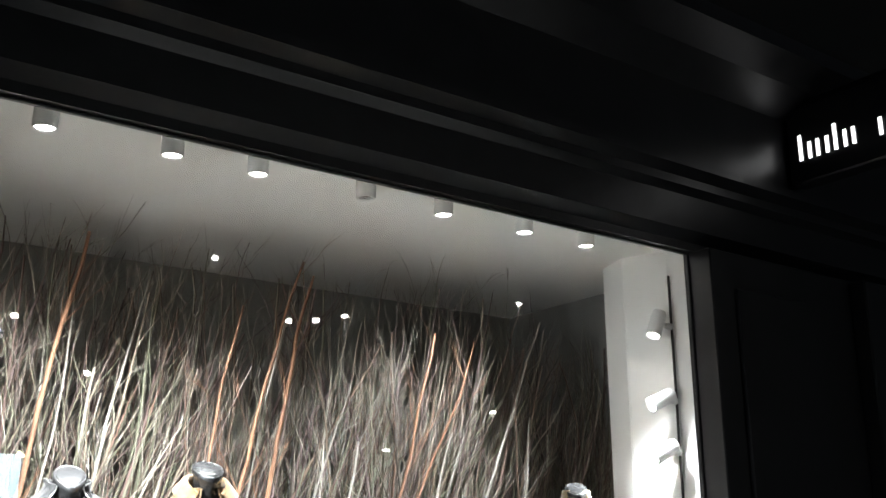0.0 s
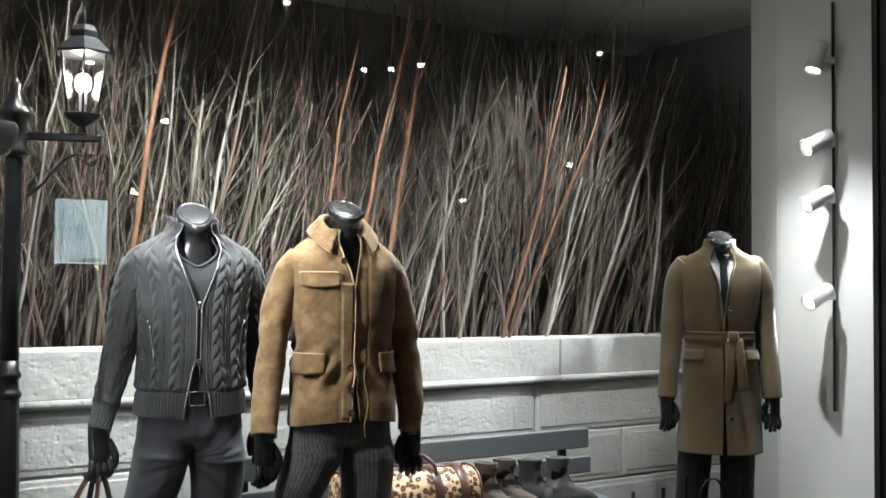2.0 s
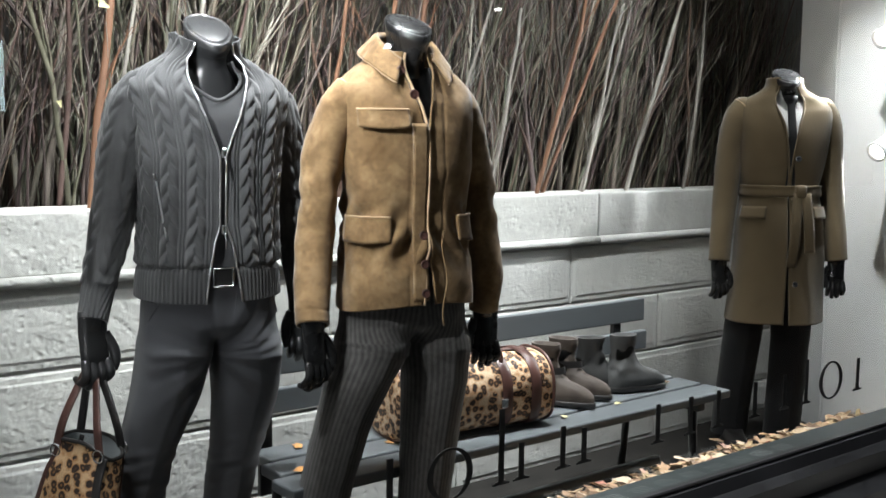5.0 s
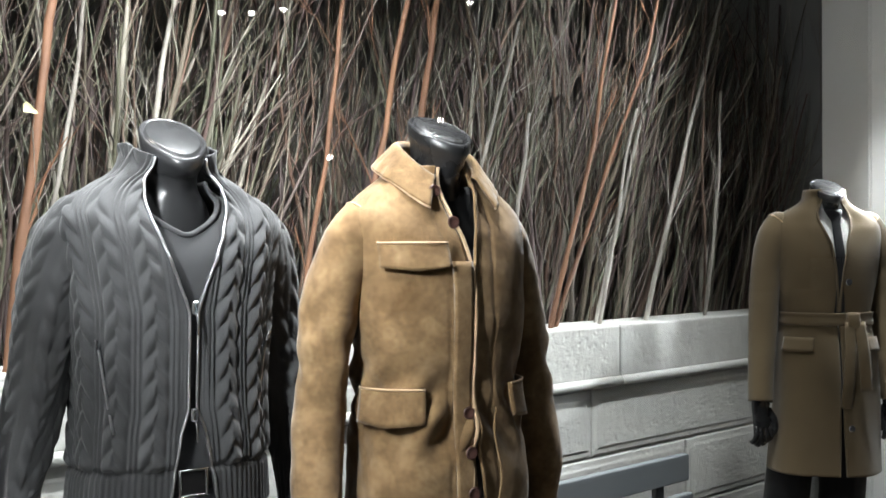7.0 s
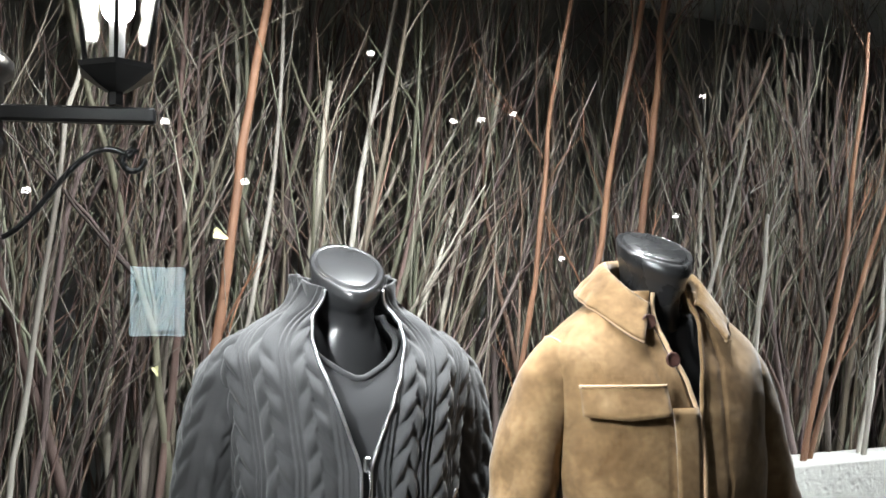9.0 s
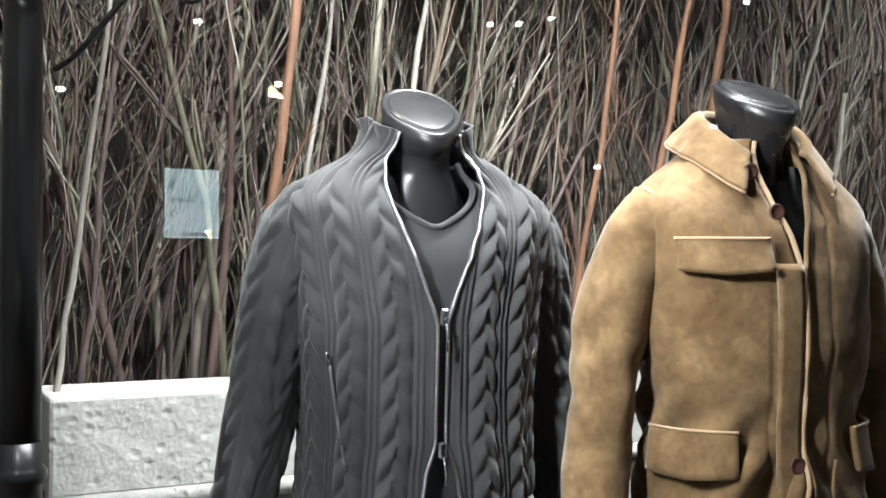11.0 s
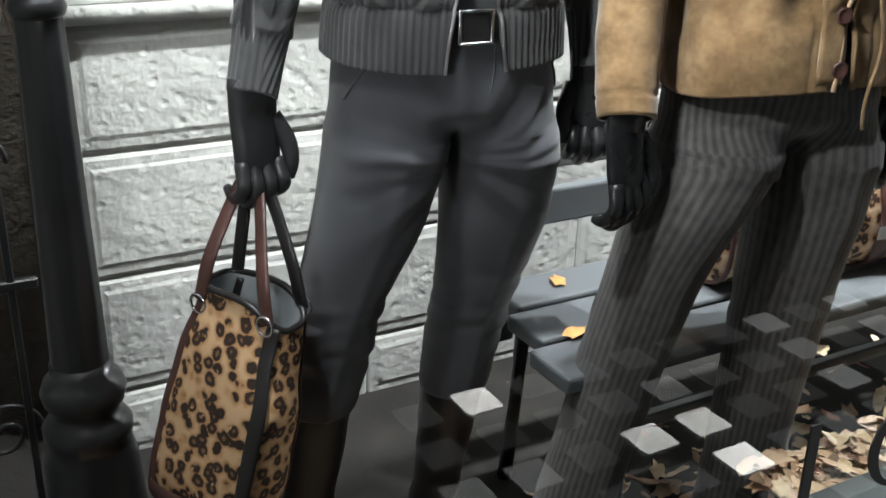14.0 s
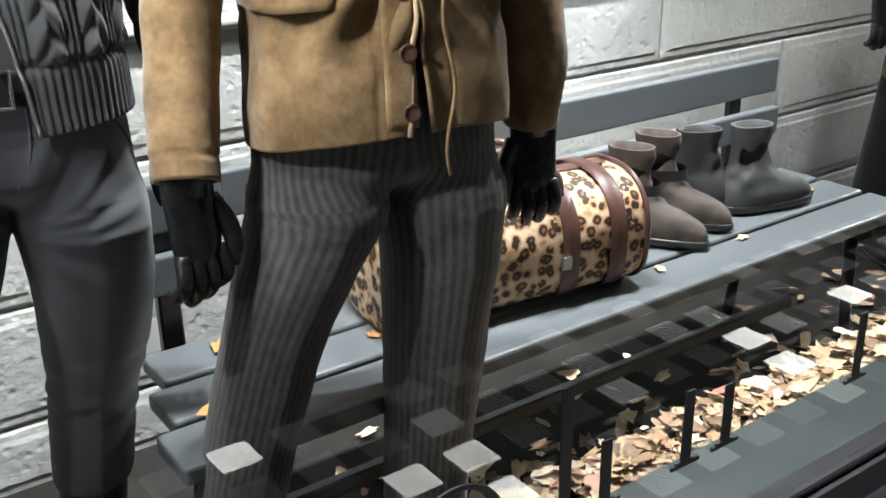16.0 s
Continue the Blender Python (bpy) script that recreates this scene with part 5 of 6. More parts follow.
def dress_shoes(m, feet, label):
    for fx, fy in feet:
        o = root("shoe", m @ pose(fx, fy - 0.06, 0.0), label, "shoe", "mannequin shoes")
        rows = smooth_keys([(0.012, 0.19, 0.075, 0.045), (0.035, 0.19, 0.076, 0.047), (0.055, 0.13, 0.074, 0.044), (0.075, 0.06, 0.07, 0.04)], 14)
        G = shoe_form(rows)
        mk("upper", G.reshape(-1, 3), grid_faces(14, 28) + [tuple(range(28))[::-1], tuple(13 * 28 + j for j in range(28))], leather_black, o)
        sole = shoe_form([(0.0, 0.195, 0.08, 0.047), (0.011, 0.197, 0.081, 0.049)])
        mk("sole", sole.reshape(-1, 3), grid_faces(2, 28) + [tuple(range(28))[::-1], tuple(28 + j for j in range(28))], leather_black, o)


def tall_boot(m, foot, knee, label):
    """A knee boot: soft shaft, shoe-shaped foot, sole."""
    o = root("tall_boot", m, label, "boot", "mannequin boots")
    (fx, fy), (kx, ky, kz) = foot, knee
    WS = Waves(61, 40, 12, (1, 1, 1.4))
    zz = np.linspace(0.05, kz, 50)
    t = (zz - 0.05) / (kz - 0.05)
    rad = np.interp(zz, [0.05, 0.1, 0.16, 0.28, kz - 0.02, kz], [0.046, 0.043, 0.042, 0.05, 0.054, 0.055])
    G = tube_grid(np.stack([fx + (kx - fx) * t, fy + (ky - fy) * t, zz], 1), np.stack([rad * 1.12, rad], 1), 40, (0, -1, 0))
    N = G - G.mean(axis=1, keepdims=True)
    G = G + N * (0.12 * WS(G) * np.exp(-((G[..., 2] - 0.13) / 0.07) ** 2) + 0.04 * WS(G))[..., None]
    c = G[-1].mean(axis=0)
    V = np.vstack([G.reshape(-1, 3), c + (G[-1] - c) * 0.93, c + (G[-3] - G[-3].mean(axis=0)) * 0.9 - np.array((0, 0, 0.03))])
    mk("shaft", V, grid_faces(52, 40), leather_black, o, "soft black leather shaft")
    rows = smooth_keys([(0.014, 0.19, 0.075, 0.045), (0.035, 0.19, 0.076, 0.047), (0.055, 0.14, 0.074, 0.045), (0.085, 0.07, 0.066, 0.043), (0.1, 0.05, 0.055, 0.04)], 16)
    off = np.array((fx, fy - 0.02, 0))
    mk("foot", shoe_form(rows).reshape(-1, 3) + off, grid_faces(16, 28) + [tuple(range(28))[::-1], tuple(15 * 28 + j for j in range(28))], leather_black, o)
    sole = shoe_form([(0.0, 0.195, 0.08, 0.047), (0.013, 0.197, 0.081, 0.049)])
    mk("sole", sole.reshape(-1, 3) + off, grid_faces(2, 28) + [tuple(range(28))[::-1], tuple(28 + j for j in range(28))], leather_black, o)


for ft, kn in zip(FEET1, ((-0.184, 0.025, 0.44), (0.06, 0.06, 0.42))):
    tall_boot(M1, ft, kn, "tall black leather boot under the trouser leg")

# --- suede jacket figure ---
M2 = pose(2.085, 3.575, 0, 0, 0, -9)
FEET2 = ((-0.308, 0.0), (0.06, 0.02))
WL2, WR2 = (-0.268, -0.05, 0.855), (0.25, 0.0, 0.85)
mannequin(M2, WL2, WR2, FEET2, mannequin_black, "headless glossy black mannequin in a suede jacket", 0.5, 0.35, -0.3, 0.3, 1.59)
body2 = Trunk([(0.91, 0.18, 0.138, -0.006), (0.96, 0.177, 0.137, -0.006), (1.04, 0.166, 0.128, -0.004), (1.12, 0.16, 0.122, -0.002), (1.22, 0.168, 0.128, -0.004), (1.33, 0.178, 0.132, -0.002), (1.4, 0.186, 0.124, 0.004), (1.445, 0.184, 0.108, 0.01), (1.48, 0.15, 0.094, 0.012),
               (1.51, 0.108, 0.08, 0.01), (1.535, 0.078, 0.07, 0.006)])
jack = root("suede_jacket", M2, "tan suede field jacket with flap pockets", "jacket")
WJ = Waves(8, 17, 14, (1.0, 1.0, 0.8))
WJ2 = Waves(9, 42, 18, (1.2, 1.2, 0.9))


def jack_disp(a, z, p):
    waist = np.exp(-((z - 1.08) / 0.09) ** 2)
    low = np.clip((1.15 - z) / 0.2, 0, 1)
    drag = np.sin((z * 60 + np.abs(a) * 75) + 2 * WJ(p)) * np.exp(-((z - 1.05 - 0.3 * np.abs(a)) / 0.055) ** 2)
    flute = np.sin(a * 34 + 3 * z) * 0.005 * np.clip((1.0 - z) / 0.12, 0, 1)
    seam = -0.003 * np.exp(-((np.abs(a) - 0.045) / 0.0025) ** 2)
    chest = np.clip((z - 1.2) / 0.1, 0, 1)
    return (0.009 - 0.005 * chest) * WJ(p) + (0.0025 + 0.008 * waist) * WJ2(p) + 0.011 * drag + flute * low + seam


gap2 = ([0.91, 1.0, 1.1, 1.34, 1.4, 1.46, 1.5, 1.54], [0.08, 0.04, 0.012, 0.012, 0.06, 0.15, 0.28, 0.4])
P = body2.shell(0.91, 1.535, 170, 260, gap2, 0.0, jack_disp, lambda ph: 0.01 * np.cos(2 * ph))
shell_mesh("body", P, suede, jack, "", 0.005)
Pin = body2.shell(0.93, 1.5, 30, 80, None, -0.034)
shell_mesh("lining", Pin, lining, jack, "black layer lining the inside", 0.003)
for j in (0, -1):
    e = P[::4, j] + np.array((0.004 if j else -0.002, -0.003, 0))
    mk("placket_edge", *tube(e, np.full(len(e), 0.0035), 8, (1, 0, 0)), suede_edge if j else suede, jack, "raw pale suede edge")
# placket with buttons beside the opening
V, F = body2.patch(-0.04, -0.004, 0.93, 1.36, 0.003, 0.0035, 6, 40)
mk("placket", V, F, suede, jack)
for z in (1.487, 1.43, 1.09, 1.02, 0.95):
    q = body2.at(np.array(-0.05 if z < 1.3 else -0.12 if z < 1.45 else -0.3), np.array(z), 0.008)
    V, F = lathe([(0.0, 0.0), (0.0105, 0.0), (0.0115, 0.002), (0.0115, 0.004), (0.0095, 0.005), (0.008, 0.0035), (0.0, 0.0035)], 18)
    V = V @ np.array(Euler((radians(90), 0, radians(-6))).to_matrix()).T + q
    mk("button", V, F, shirt_white if z in (1.425, 0.945) else leather_brown, jack, "pale shiny button" if z in (1.425, 0.945) else "dark horn button")
for a0, a1, z0, z1, nm in ((-0.17, -0.05, 1.35, 1.393, "chest pocket flap"), (-0.215, -0.09, 1.075, 1.135, "hip pocket flap"), (0.085, 0.2, 1.075, 1.135, "hip pocket flap")):
    V, F = body2.patch(a0, a1, z0, z1, 0.005, 0.006, 16, 8, 0.006, 0.006)
    mk("pocket_flap", V, F, suede, jack, nm)
    ph = body2.phi_at(np.linspace(a0, a1, 14), (z0 + z1) / 2)
    for zz in (z0 + 0.003, z1):
        mk("flap_edge", *tube(body2.at(ph, np.full(14, zz), 0.014 if zz < z1 else 0.011) - np.array((0, 0, 0.006)) * (1 - np.abs(np.linspace(-1, 1, 14)))[:, None] * (zz < z1), np.full(14, 0.0022), 6, (0, 0, 1)), suede_edge, jack, "pale raw flap edge")
# stand collar, open at the front
nc = 100
ph = np.linspace(0.62, 2 * math.pi - 0.62, nc)
back = np.clip(0.5 - 0.5 * np.cos(ph), 0, 1)
front = 1 - back
prof = ((0.09, 1.496, 0.006), (0.077, 1.52, 0.002), (0.07, 1.54, -0.004), (0.07, 1.565, -0.008), (0.073, 1.573, -0.009), (0.079, 1.571, -0.008), (0.09, 1.557, -0.004), (0.101, 1.544, 0.0), (0.111, 1.531, 0.004))
rows = []
for i, (rad, z, cy) in enumerate(prof):
    over = max(0, i - 4) / 4
    tip = np.exp(-(np.minimum(ph - 0.62, 2 * math.pi - 0.62 - ph) / 0.35) ** 2)
    rr_ = rad * (1 + 0.1 * over * front) + 0.004 * WJ(np.stack([ph, 0 * ph, 0 * ph + z * 9], -1)) * over
    rows.append(np.stack([rr_ * np.sin(ph), cy - rr_ * np.cos(ph) - 0.006 * over * tip, z + 0.014 * back - 0.075 * front ** 2 * min(1, i / 3) - 0.014 * tip * over], -1))
P = np.array(rows)
Pc = np.stack([np.interp(np.linspace(0, 8, 33), np.arange(9), P[:, j, c]) for j in range(nc) for c in range(3)], 1).reshape(33, nc, 3)
shell_mesh("collar", Pc, suede, jack, "turned-down suede collar", 0.004)
mk("collar_edge", *tube(P[-1], np.full(nc, 0.0024), 8, (0, 0, 1)), suede_edge, jack, "pale raw collar edge")
mk("collar_fold", *tube(P[4] + np.array((0, 0, 0.001)), np.full(nc, 0.0026), 8, (0, 0, 1)), suede_edge, jack, "pale worn collar fold")
cz = np.linspace(0.87, 1.1, 24)
mk("drawcord", *tube(np.stack([0.03 + 0.006 * np.sin(cz * 40), -0.158 - 0.01 * np.sin((1.1 - cz) * 9), cz], 1), np.full(24, 0.0026), 8, (1, 0, 0)), suede, jack, "hanging suede drawcord")


def arm_suede(a, s, p):
    L = s.max()
    elbow = np.exp(-((s - 0.48 * L) / 0.09) ** 2)
    crush = np.sin(a * 55 + s * 9) * np.exp(-((s - 0.22) / 0.12) ** 2) * 0.004
    return 0.006 * WJ(p) + 0.009 * elbow * WJ2(p) + 0.002 * WJ2(p) + crush - 0.003 * np.exp(-((s - L + 0.03) / 0.002) ** 2)


for w, sx in ((WL2, -1), (WR2, 1)):
    V, F = sleeve([(sx * 0.12, 0.01, 1.452), (sx * 0.156, 0.01, 1.424), (sx * 0.182, 0.012, 1.36), (sx * 0.214, 0.02, 1.24), (sx * 0.236, 0.012, 1.08), (0.5 * (sx * 0.24 + w[0]), -0.012, 0.97), (w[0], w[1], w[2] + 0.02)],
                  [0.02, 0.044, 0.055, 0.054, 0.051, 0.049, 0.047, 0.045, 0.042], arm_suede, 130, 76)
    mk("sleeve", V, F, suede, jack, "plain suede sleeve")
    ring = V[16 * 76:17 * 76]
    mk("armhole_seam", *tube(np.vstack([ring, ring[:1]]), np.full(77, 0.0022), 6, (1, 0, 0)), suede_edge, jack, "pale armhole seam")

tr2 = root("trousers", M2, "dark chalk-striped wool trousers", "trousers")
trousers(tr2, striped, 0.99, 0.795, (((0.795, -0.09, 0.0, 0.092), (0.7, -0.13, 0.0, 0.082), (0.6, -0.168, 0.0, 0.071), (0.385, -0.23, 0.0, 0.064), (0.18, -0.278, 0.0, 0.064), (0.04, -0.308, 0.0, 0.067)),
                                     ((0.795, 0.09, 0.0, 0.092), (0.7, 0.094, 0.0, 0.085), (0.55, 0.085, 0.005, 0.076), (0.34, 0.07, 0.01, 0.066), (0.18, 0.064, 0.015, 0.066), (0.04, 0.06, 0.02, 0.069))), 41, 0.5)
dress_shoes(M2, FEET2, "black leather shoe among dry leaves")

# --- belted coat figure ---
M3 = pose(4.32, 3.96, 0, 0, 0, -38)
FEET3 = ((-0.12, 0.18), (0.11, 0.16))
WL3, WR3 = (-0.25, -0.03, 0.81), (0.245, -0.02, 0.815)
mannequin(M3, WL3, WR3, FEET3, mannequin_black, "headless black mannequin in a belted wool coat", 0.5, 0.2, -0.2, 0.3)
body3 = Trunk([(0.58, 0.2, 0.15, 0.0), (0.75, 0.19, 0.146, 0.0), (0.95, 0.18, 0.138, 0.0), (1.08, 0.166, 0.124, 0.0), (1.14, 0.16, 0.12, 0.0), (1.24, 0.174, 0.128, 0.0), (1.36, 0.186, 0.132, 0.002), (1.44, 0.196, 0.118, 0.008), (1.475, 0.19, 0.1, 0.012), (1.505, 0.158, 0.087, 0.014),
               (1.53, 0.11, 0.074, 0.012), (1.555, 0.08, 0.07, 0.006), (1.59, 0.074, 0.07, 0.0)])
coat = root("wool_coat", M3, "camel wool overcoat tied with a cloth belt", "coat")
WC = Waves(15, 15, 12, (1, 1, 0.5))
gap3 = ([0.58, 0.75, 1.1, 1.2, 1.3, 1.4, 1.5, 1.6], [0.03, 0.012, 0.012, 0.012, 0.05, 0.12, 0.3, 0.5])
P = body3.shell(0.58, 1.59, 110, 180, gap3, 0.0, lambda a, z, p: 0.009 * WC(p) + 0.004 * np.sin(a * 28) * np.clip((1.1 - z) / 0.4, 0, 1) - 0.004 * np.exp(-((z - 1.125) / 0.03) ** 2))
shell_mesh("body", P, coat_wool, coat, "", 0.006)
for j in (0, -1):
    e = P[62:, j] + np.array((0, -0.004, 0))
    mk("lapel_edge", *tube(e[::2], np.full(len(e[::2]), 0.0045), 8, (1, 0, 0)), coat_wool, coat, "rolled lapel edge")
bl = body3.shell(1.105, 1.15, 6, 90, None, 0.006, lambda a, z, p: 0.002 * np.sin(z * 220))
shell_mesh("belt", bl, coat_wool, coat, "wide self-cloth belt", 0.005)
part("belt_knot", bm_box(0.015, 0.065, -0.155, -0.128, 1.098, 1.155, 0.012, seg=2), coat_wool, coat, smooth=True)
for dx, dx2, zb in ((0.03, 0.012, 0.82), (0.06, 0.085, 0.88)):
    zz = np.linspace(1.12, zb, 14)
    u = np.linspace(0, 1, 14)
    mk("belt_end", *tube(np.stack([dx + (dx2 - dx) * u, -0.146 - 0.012 * np.sin(u * 3), zz], 1), np.full(14, 0.004), 10, (0, 1, 0), True, 5.5), coat_wool, coat, "hanging belt end")
for a0, a1 in ((-0.2, -0.09), (0.1, 0.2)):
    V, F = body3.patch(a0, a1, 1.015, 1.065, 0.004, 0.005, 12, 5, 0.006)
    mk("pocket_flap", V, F, coat_wool, coat)
for z in (1.26, 0.75):
    q = body3.at(np.array(0.1), np.array(z), 0.008)
    V, F = lathe([(0.0, 0.0), (0.012, 0.0), (0.013, 0.003), (0.011, 0.005), (0.0, 0.004)], 16)
    mk("button", V @ np.array(Euler((radians(90), 0, radians(5))).to_matrix()).T + q, F, chrome, coat, "pale shiny button")
for w, sx in ((WL3, -1), (WR3, 1)):
    V, F = sleeve([(sx * 0.13, 0.01, 1.48), (sx * 0.168, 0.01, 1.458), (sx * 0.196, 0.012, 1.38), (sx * 0.212, 0.02, 1.24), (sx * 0.224, 0.012, 1.08), (0.5 * (sx * 0.226 + w[0]), -0.008, 0.95), (w[0], w[1], w[2] + 0.02)],
                  [0.03, 0.05, 0.058, 0.056, 0.053, 0.051, 0.049, 0.047, 0.045], lambda a, s, p: 0.003 * WC(p) + 0.0015 * WJ2(p), 80, 48)
    mk("sleeve", V, F, coat_wool, coat, "plain wool sleeve")
    ring = V[11 * 48:12 * 48]
    mk("armhole_seam", *tube(np.vstack([ring, ring[:1]]), np.full(49, 0.0022), 6, (1, 0, 0)), suede_edge, coat, "pale armhole seam")
shirt = root("dress_shirt", M3, "white shirt with a dark tie", "shirt")
sb = Trunk([(1.1, 0.14, 0.1, 0.0), (1.36, 0.165, 0.112, 0.0), (1.46, 0.14, 0.088, 0.01), (1.5, 0.08, 0.066, 0.01), (1.545, 0.066, 0.064, 0.0), (1.57, 0.068, 0.066, -0.002)])
shell_mesh("body", sb.shell(1.1, 1.565, 40, 70, None, 0.0, None, None, lambda ph: -0.03 * np.clip(np.cos(ph), 0, 1) ** 3), shirt_white, shirt)
tz = np.linspace(1.515, 1.15, 20)
mk("tie", *tube(np.stack([0.004 + 0 * tz, np.interp(tz, [1.15, 1.36, 1.46, 1.515], [-0.112, -0.122, -0.09, -0.07]), tz], 1), np.interp(tz, [1.15, 1.48, 1.5, 1.515], [0.005, 0.004, 0.008, 0.008]), 12, (0, 1, 0), True, 4.0), black_trouser, shirt, "dark narrow tie")
tr3 = root("trousers", M3, "plain black trousers below the coat", "trousers")
trousers(tr3, black_trouser, 0.99, 0.78, (((0.78, -0.082, 0.0, 0.084), (0.6, -0.1, 0.06, 0.082), (0.45, -0.108, 0.09, 0.08), (0.2, -0.116, 0.15, 0.078), (0.04, -0.12, 0.18, 0.078)),
                                         ((0.78, 0.082, 0.0, 0.084), (0.6, 0.095, 0.055, 0.082), (0.45, 0.1, 0.08, 0.08), (0.2, 0.106, 0.13, 0.078), (0.04, 0.11, 0.16, 0.078))), 51, 0.3)
dress_shoes(M3, FEET3, "black leather shoe on the display floor")


# ---- bags and boots ----
def superloft(rows, m=40, e=0.5):
    """Rounded-rectangle rings: x, y, z of the middle, half width, half depth."""
    a = np.linspace(0, 2 * math.pi, m, endpoint=False)
    c, s = np.cos(a), np.sin(a)
    ux, uy = np.sign(c) * np.abs(c) ** e, np.sign(s) * np.abs(s) ** e
    R = np.asarray(rows, float)
    return np.stack([R[:, 0, None] + R[:, 3, None] * ux, R[:, 1, None] + R[:, 4, None] * uy, np.repeat(R[:, 2, None], m, 1)], -1)


tote = root("leopard_tote", pose(1.315, 3.76, 0.0, 0, 0, 28), "leopard-print tote bag with brown leather handles", "bag")


def bag_ring(z, hw, hd):
    """Height above the base mapped onto the hanging, leaning bag."""
    lean = 0.07 * (z - 0.62) / 0.29
    return (0.03 + lean * 0.88, -lean * 0.47, z, hw, hd)


rows = smooth_keys([bag_ring(0.305, 0.044, 0.088), bag_ring(0.312, 0.055, 0.1), bag_ring(0.38, 0.058, 0.104), bag_ring(0.47, 0.054, 0.1), bag_ring(0.55, 0.047, 0.09), bag_ring(0.6, 0.041, 0.08), bag_ring(0.63, 0.038, 0.074)], 40)
G = superloft(rows, 48, 0.6)
WB = Waves(21, 30, 12)
mids = G.mean(axis=1, keepdims=True)
G = G + (G - mids) * (0.05 * WB(G))[..., None]
G[..., 2] -= 0.045 * np.clip((G[..., 2] - 0.55) / 0.08, 0, 1) * np.clip(-(G - mids)[..., 1] / 0.08, 0, 1) ** 2
Gi = superloft([bag_ring(0.626, 0.033, 0.068), bag_ring(0.57, 0.04, 0.08), bag_ring(0.5, 0.04, 0.085)], 48, 0.6)
Gi[0] = mids[-1] + (G[-1] - mids[-1]) * 0.93
mk("body", G.reshape(-1, 3), grid_faces(40, 48) + [tuple(range(48))[::-1]], leopard, tote, "spotted leopard-print hide")
mk("inner_lining", Gi.reshape(-1, 3), grid_faces(3, 48, flip=True) + [tuple(2 * 48 + j for j in range(48))], inner_grey, tote, "pale grey lining")
mk("rim", *tube(np.vstack([G[-1], G[-1][:1]]) + np.array((0, 0, 0.001)), np.full(49, 0.005), 8, (0, 0, 1)), leather_black, tote, "dark leather rim")
for k in (30, 42, 6, 18):
    e = G[:, k] + (G[:, k] - mids[:, 0]) * np.array((1, 1, 0)) * 0.012
    mk("trim_strip", *tube(e[::2], np.full(20, 0.003), 10, (1, 0, 0), True, 5.5 if k in (30, 6) else 2.5), leather_black if k in (30, 6) else leather_brown, tote, "leather trim strip")
band = superloft([bag_ring(0.306, 0.057, 0.102), bag_ring(0.313, 0.0595, 0.105), bag_ring(0.33, 0.061, 0.107), bag_ring(0.333, 0.0595, 0.1055)], 48, 0.6)
mk("base_band", band.reshape(-1, 3), grid_faces(4, 48), leather_brown, tote, "brown leather base band")
grip = (0.075, 0.03, 0.778)
for sx, mat in ((-1, leather_brown), (1, leather_black)):
    pts = smooth_keys([(0.03 + sx * 0.036, -0.06, 0.605), (0.035 + sx * 0.03, -0.045, 0.67), (sx * 0.008 + grip[0], grip[1] - 0.018, grip[2] - 0.015), (grip[0], grip[1], grip[2]), (sx * 0.008 + grip[0], grip[1] + 0.018, grip[2] - 0.015), (0.035 + sx * 0.03, 0.05, 0.68), (0.03 + sx * 0.036, 0.065, 0.61)], 40)
    mk("handle", *tube(pts, np.full(40, 0.0042), 10, (1, 0, 0), True, 2.8), mat, tote, "leather carrying strap")
    for yy in (-0.06, 0.065):
        t = np.linspace(0, 2 * math.pi, 20)
        mk("ring", *tube(np.stack([0.03 + sx * 0.041 + 0 * t, yy + 0.014 * np.cos(t), 0.605 + 0.014 * np.sin(t)], 1), np.full(20, 0.0022), 6, (1, 0, 0)), chrome, tote, "steel strap ring")

duffel = root("leopard_duffel", pose(2.475, 3.8, SEAT, 0, 0, -8) @ Matrix.Diagonal((0.94, 1, 0.9, 1)), "leopard-print duffel bag with brown leather straps", "bag")
a = np.linspace(0, 2 * math.pi, 48, endpoint=False)


def duffel_ring(x, s, lift=0.0):
    c, q = np.cos(a), np.sin(a)
    y = 0.118 * s * np.sign(c) * np.abs(c) ** 0.75
    z = 0.125 + 0.122 * s * np.sign(q) * np.abs(q) ** np.where(q > 0, 0.95, 0.6)
    return np.stack([np.full(48, x), y, np.maximum(z, 0.004) + lift], -1)


xs = np.concatenate([[-0.285, -0.28, -0.27], np.linspace(-0.25, 0.25, 22), [0.27, 0.28, 0.285]])
sc_ = np.concatenate([[0.8, 0.93, 0.98], np.ones(22), [0.98, 0.93, 0.8]])
G = np.array([duffel_ring(x, s) for x, s in zip(xs, sc_)])
WD = Waves(33, 28, 12)
G = G + (G - np.array((0, 0, 0.12))) * np.array((0, 1, 1)) * (0.045 * WD(G))[..., None]
G[..., 2] = np.maximum(G[..., 2], 0.002)
mk("body", G.reshape(-1, 3), grid_faces(len(xs), 48, flip=True) + [tuple(range(48)), tuple((len(xs) - 1) * 48 + j for j in range(48))[::-1]], leopard_canvas, duffel, "leopard-print canvas body")
for x in (-0.12, 0.09, -0.17, 0.2):
    B = np.array([duffel_ring(x + d, s) for d, s in ((-0.019, 1.035), (-0.018, 1.055), (0.018, 1.055), (0.019, 1.035))])
    mk("strap_band", B.reshape(-1, 3), grid_faces(4, 48, flip=True), leather_brown, duffel, "brown leather band")
for s in (-1, 1):
    e = duffel_ring(s * 0.272, 1.0)
    mk("piping", *tube(np.vstack([e, e[:1]]), np.full(49, 0.005), 8, (1, 0, 0)), leather_brown, duffel, "brown leather piping")
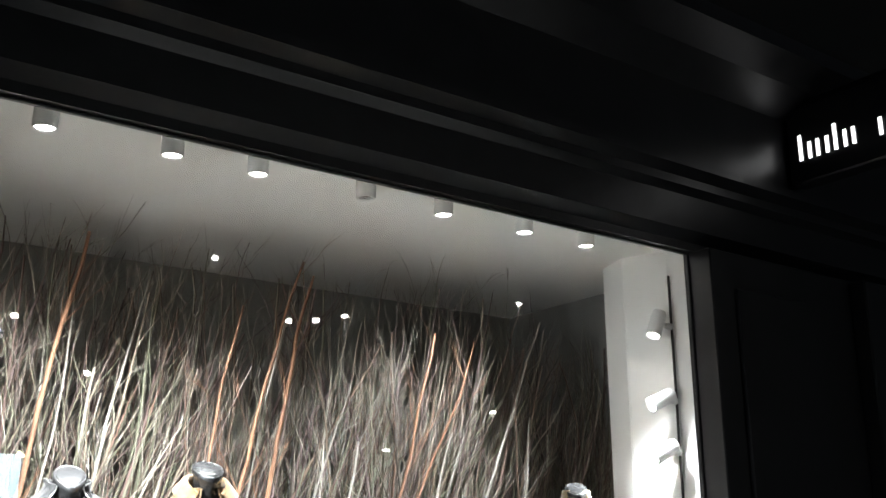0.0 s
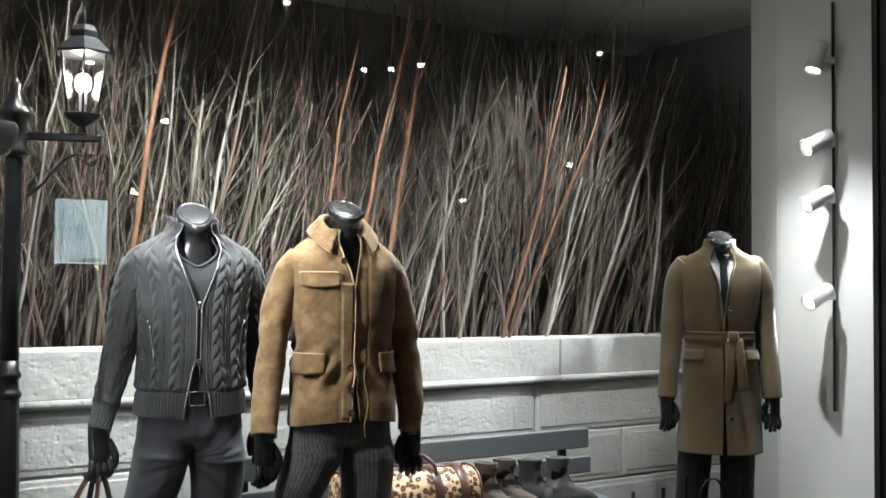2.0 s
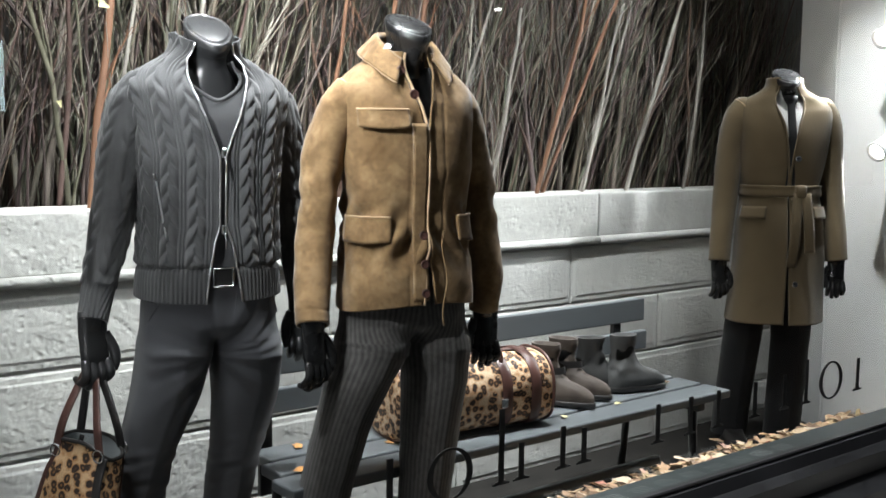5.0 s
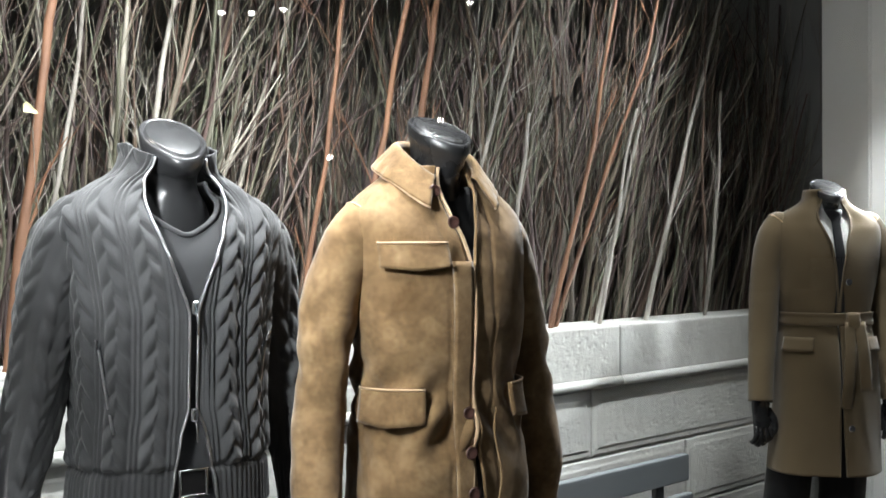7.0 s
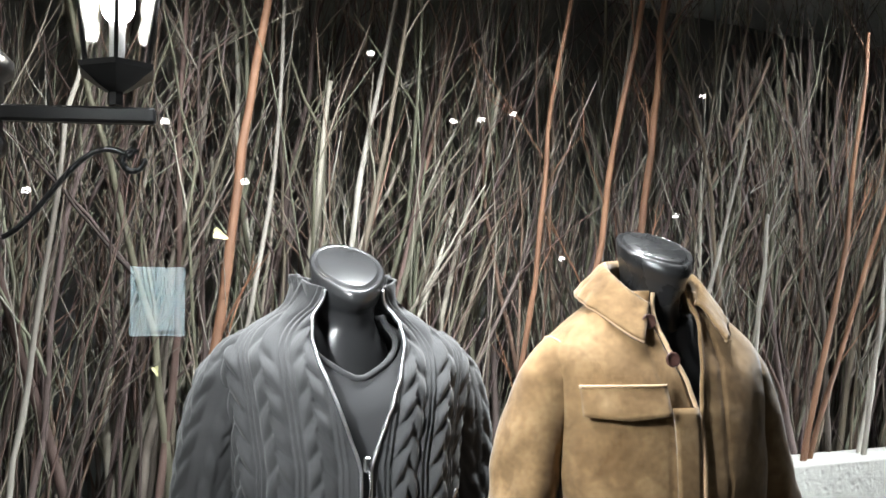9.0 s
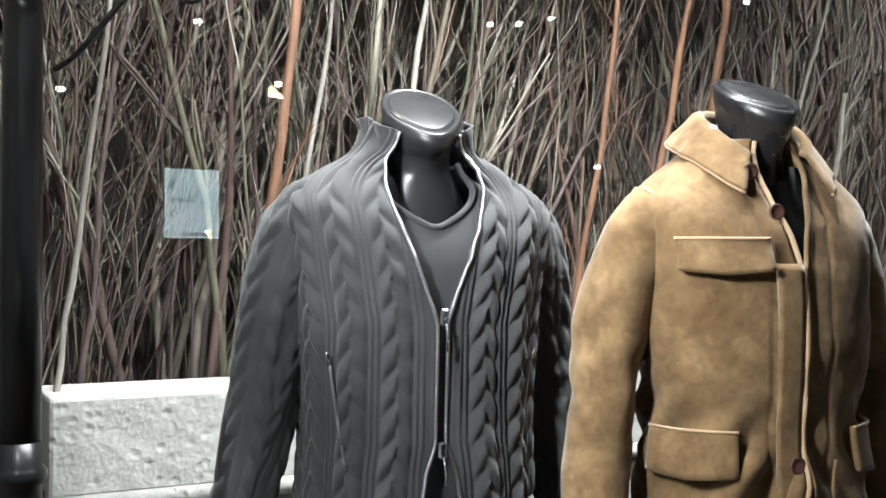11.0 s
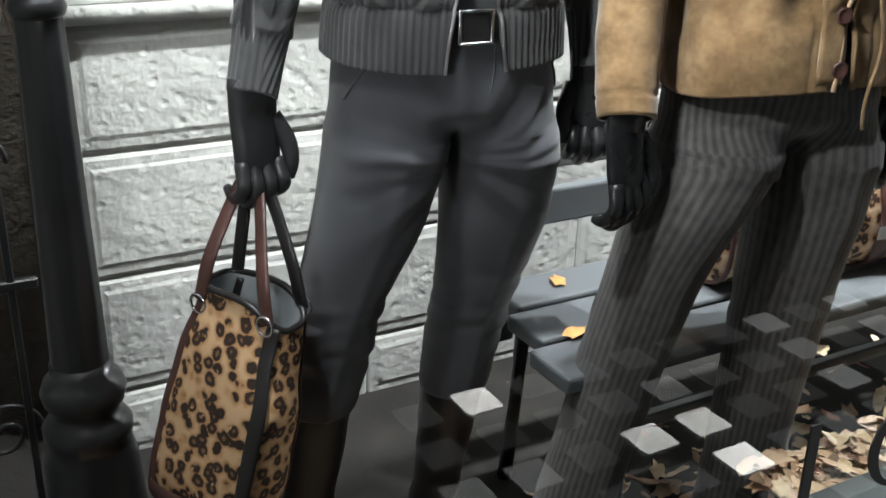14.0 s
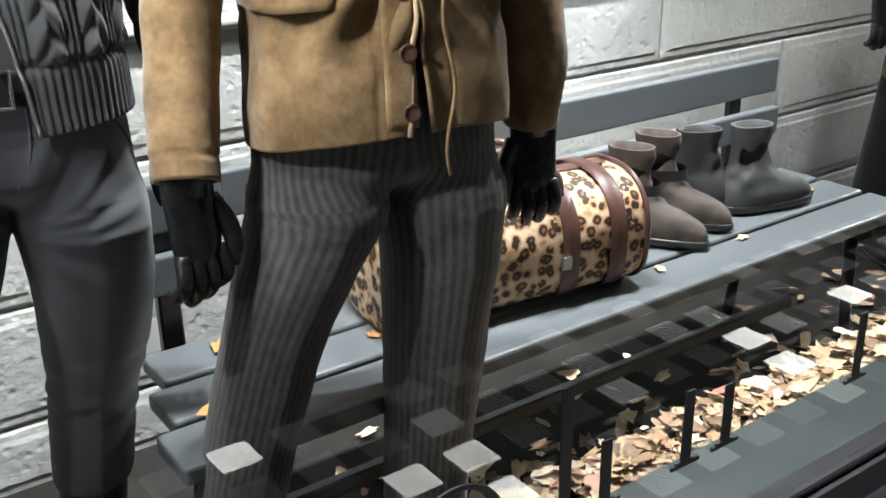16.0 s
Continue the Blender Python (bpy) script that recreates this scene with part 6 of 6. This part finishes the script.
for s in (-1, 1):
    pts = smooth_keys([(-0.12, s * 0.08, 0.225), (-0.115, s * 0.07, 0.27), (-0.06, s * 0.035, 0.31), (0.03, s * 0.035, 0.312), (0.085, s * 0.07, 0.27), (0.09, s * 0.08, 0.225)], 30)
    mk("handle", *tube(pts, np.full(30, 0.008), 10, (0, 1, 0)), leather_brown, duffel, "rolled brown leather handle")
part("zip_flap", bm_box(-0.24, 0.24, -0.014, 0.014, 0.242, 0.252, 0.003), leather_brown, duffel)
part("buckle_plate", bm_box(0.06, 0.085, -0.135, -0.128, 0.09, 0.12, 0.003), chrome, duffel)

SMALL = Matrix.Diagonal((0.86, 0.86, 1.06, 1))
PAIR1, PAIR2 = "brown suede boots on the bench", "grey boots on the bench"
ankle_boot(boot_brown, pose(2.88, 3.85, SEAT, 0, 0, 24) @ SMALL, "worn brown suede ankle boot with strap", "boot", PAIR1, 0.19, True)
ankle_boot(boot_brown, pose(2.995, 3.885, SEAT, 0, 0, 26) @ SMALL, "worn brown suede ankle boot with strap", "boot", PAIR1, 0.19, True)
ankle_boot(boot_dark, pose(3.12, 3.88, SEAT, 0, 0, 60) @ SMALL, "dark grey ankle boot behind its pair", "boot", PAIR2, 0.18)
ankle_boot(boot_grey, pose(3.21, 3.81, SEAT, 0, 0, 72) @ SMALL, "pale grey suede ankle boot", "boot", PAIR2, 0.19)

# ---- glass pavement lights in front of the shop ----
lights = root("pavement_lights", pose(0, 0, GROUND), "iron grid of glass pavement lights", "pavement lights", kind="structure")
part("grid_plate", bm_box(-0.9, 5.1, 1.3, 2.45, -0.02, 0.006, 0.003), cast_iron, lights, "black iron plate")
tile_me = None
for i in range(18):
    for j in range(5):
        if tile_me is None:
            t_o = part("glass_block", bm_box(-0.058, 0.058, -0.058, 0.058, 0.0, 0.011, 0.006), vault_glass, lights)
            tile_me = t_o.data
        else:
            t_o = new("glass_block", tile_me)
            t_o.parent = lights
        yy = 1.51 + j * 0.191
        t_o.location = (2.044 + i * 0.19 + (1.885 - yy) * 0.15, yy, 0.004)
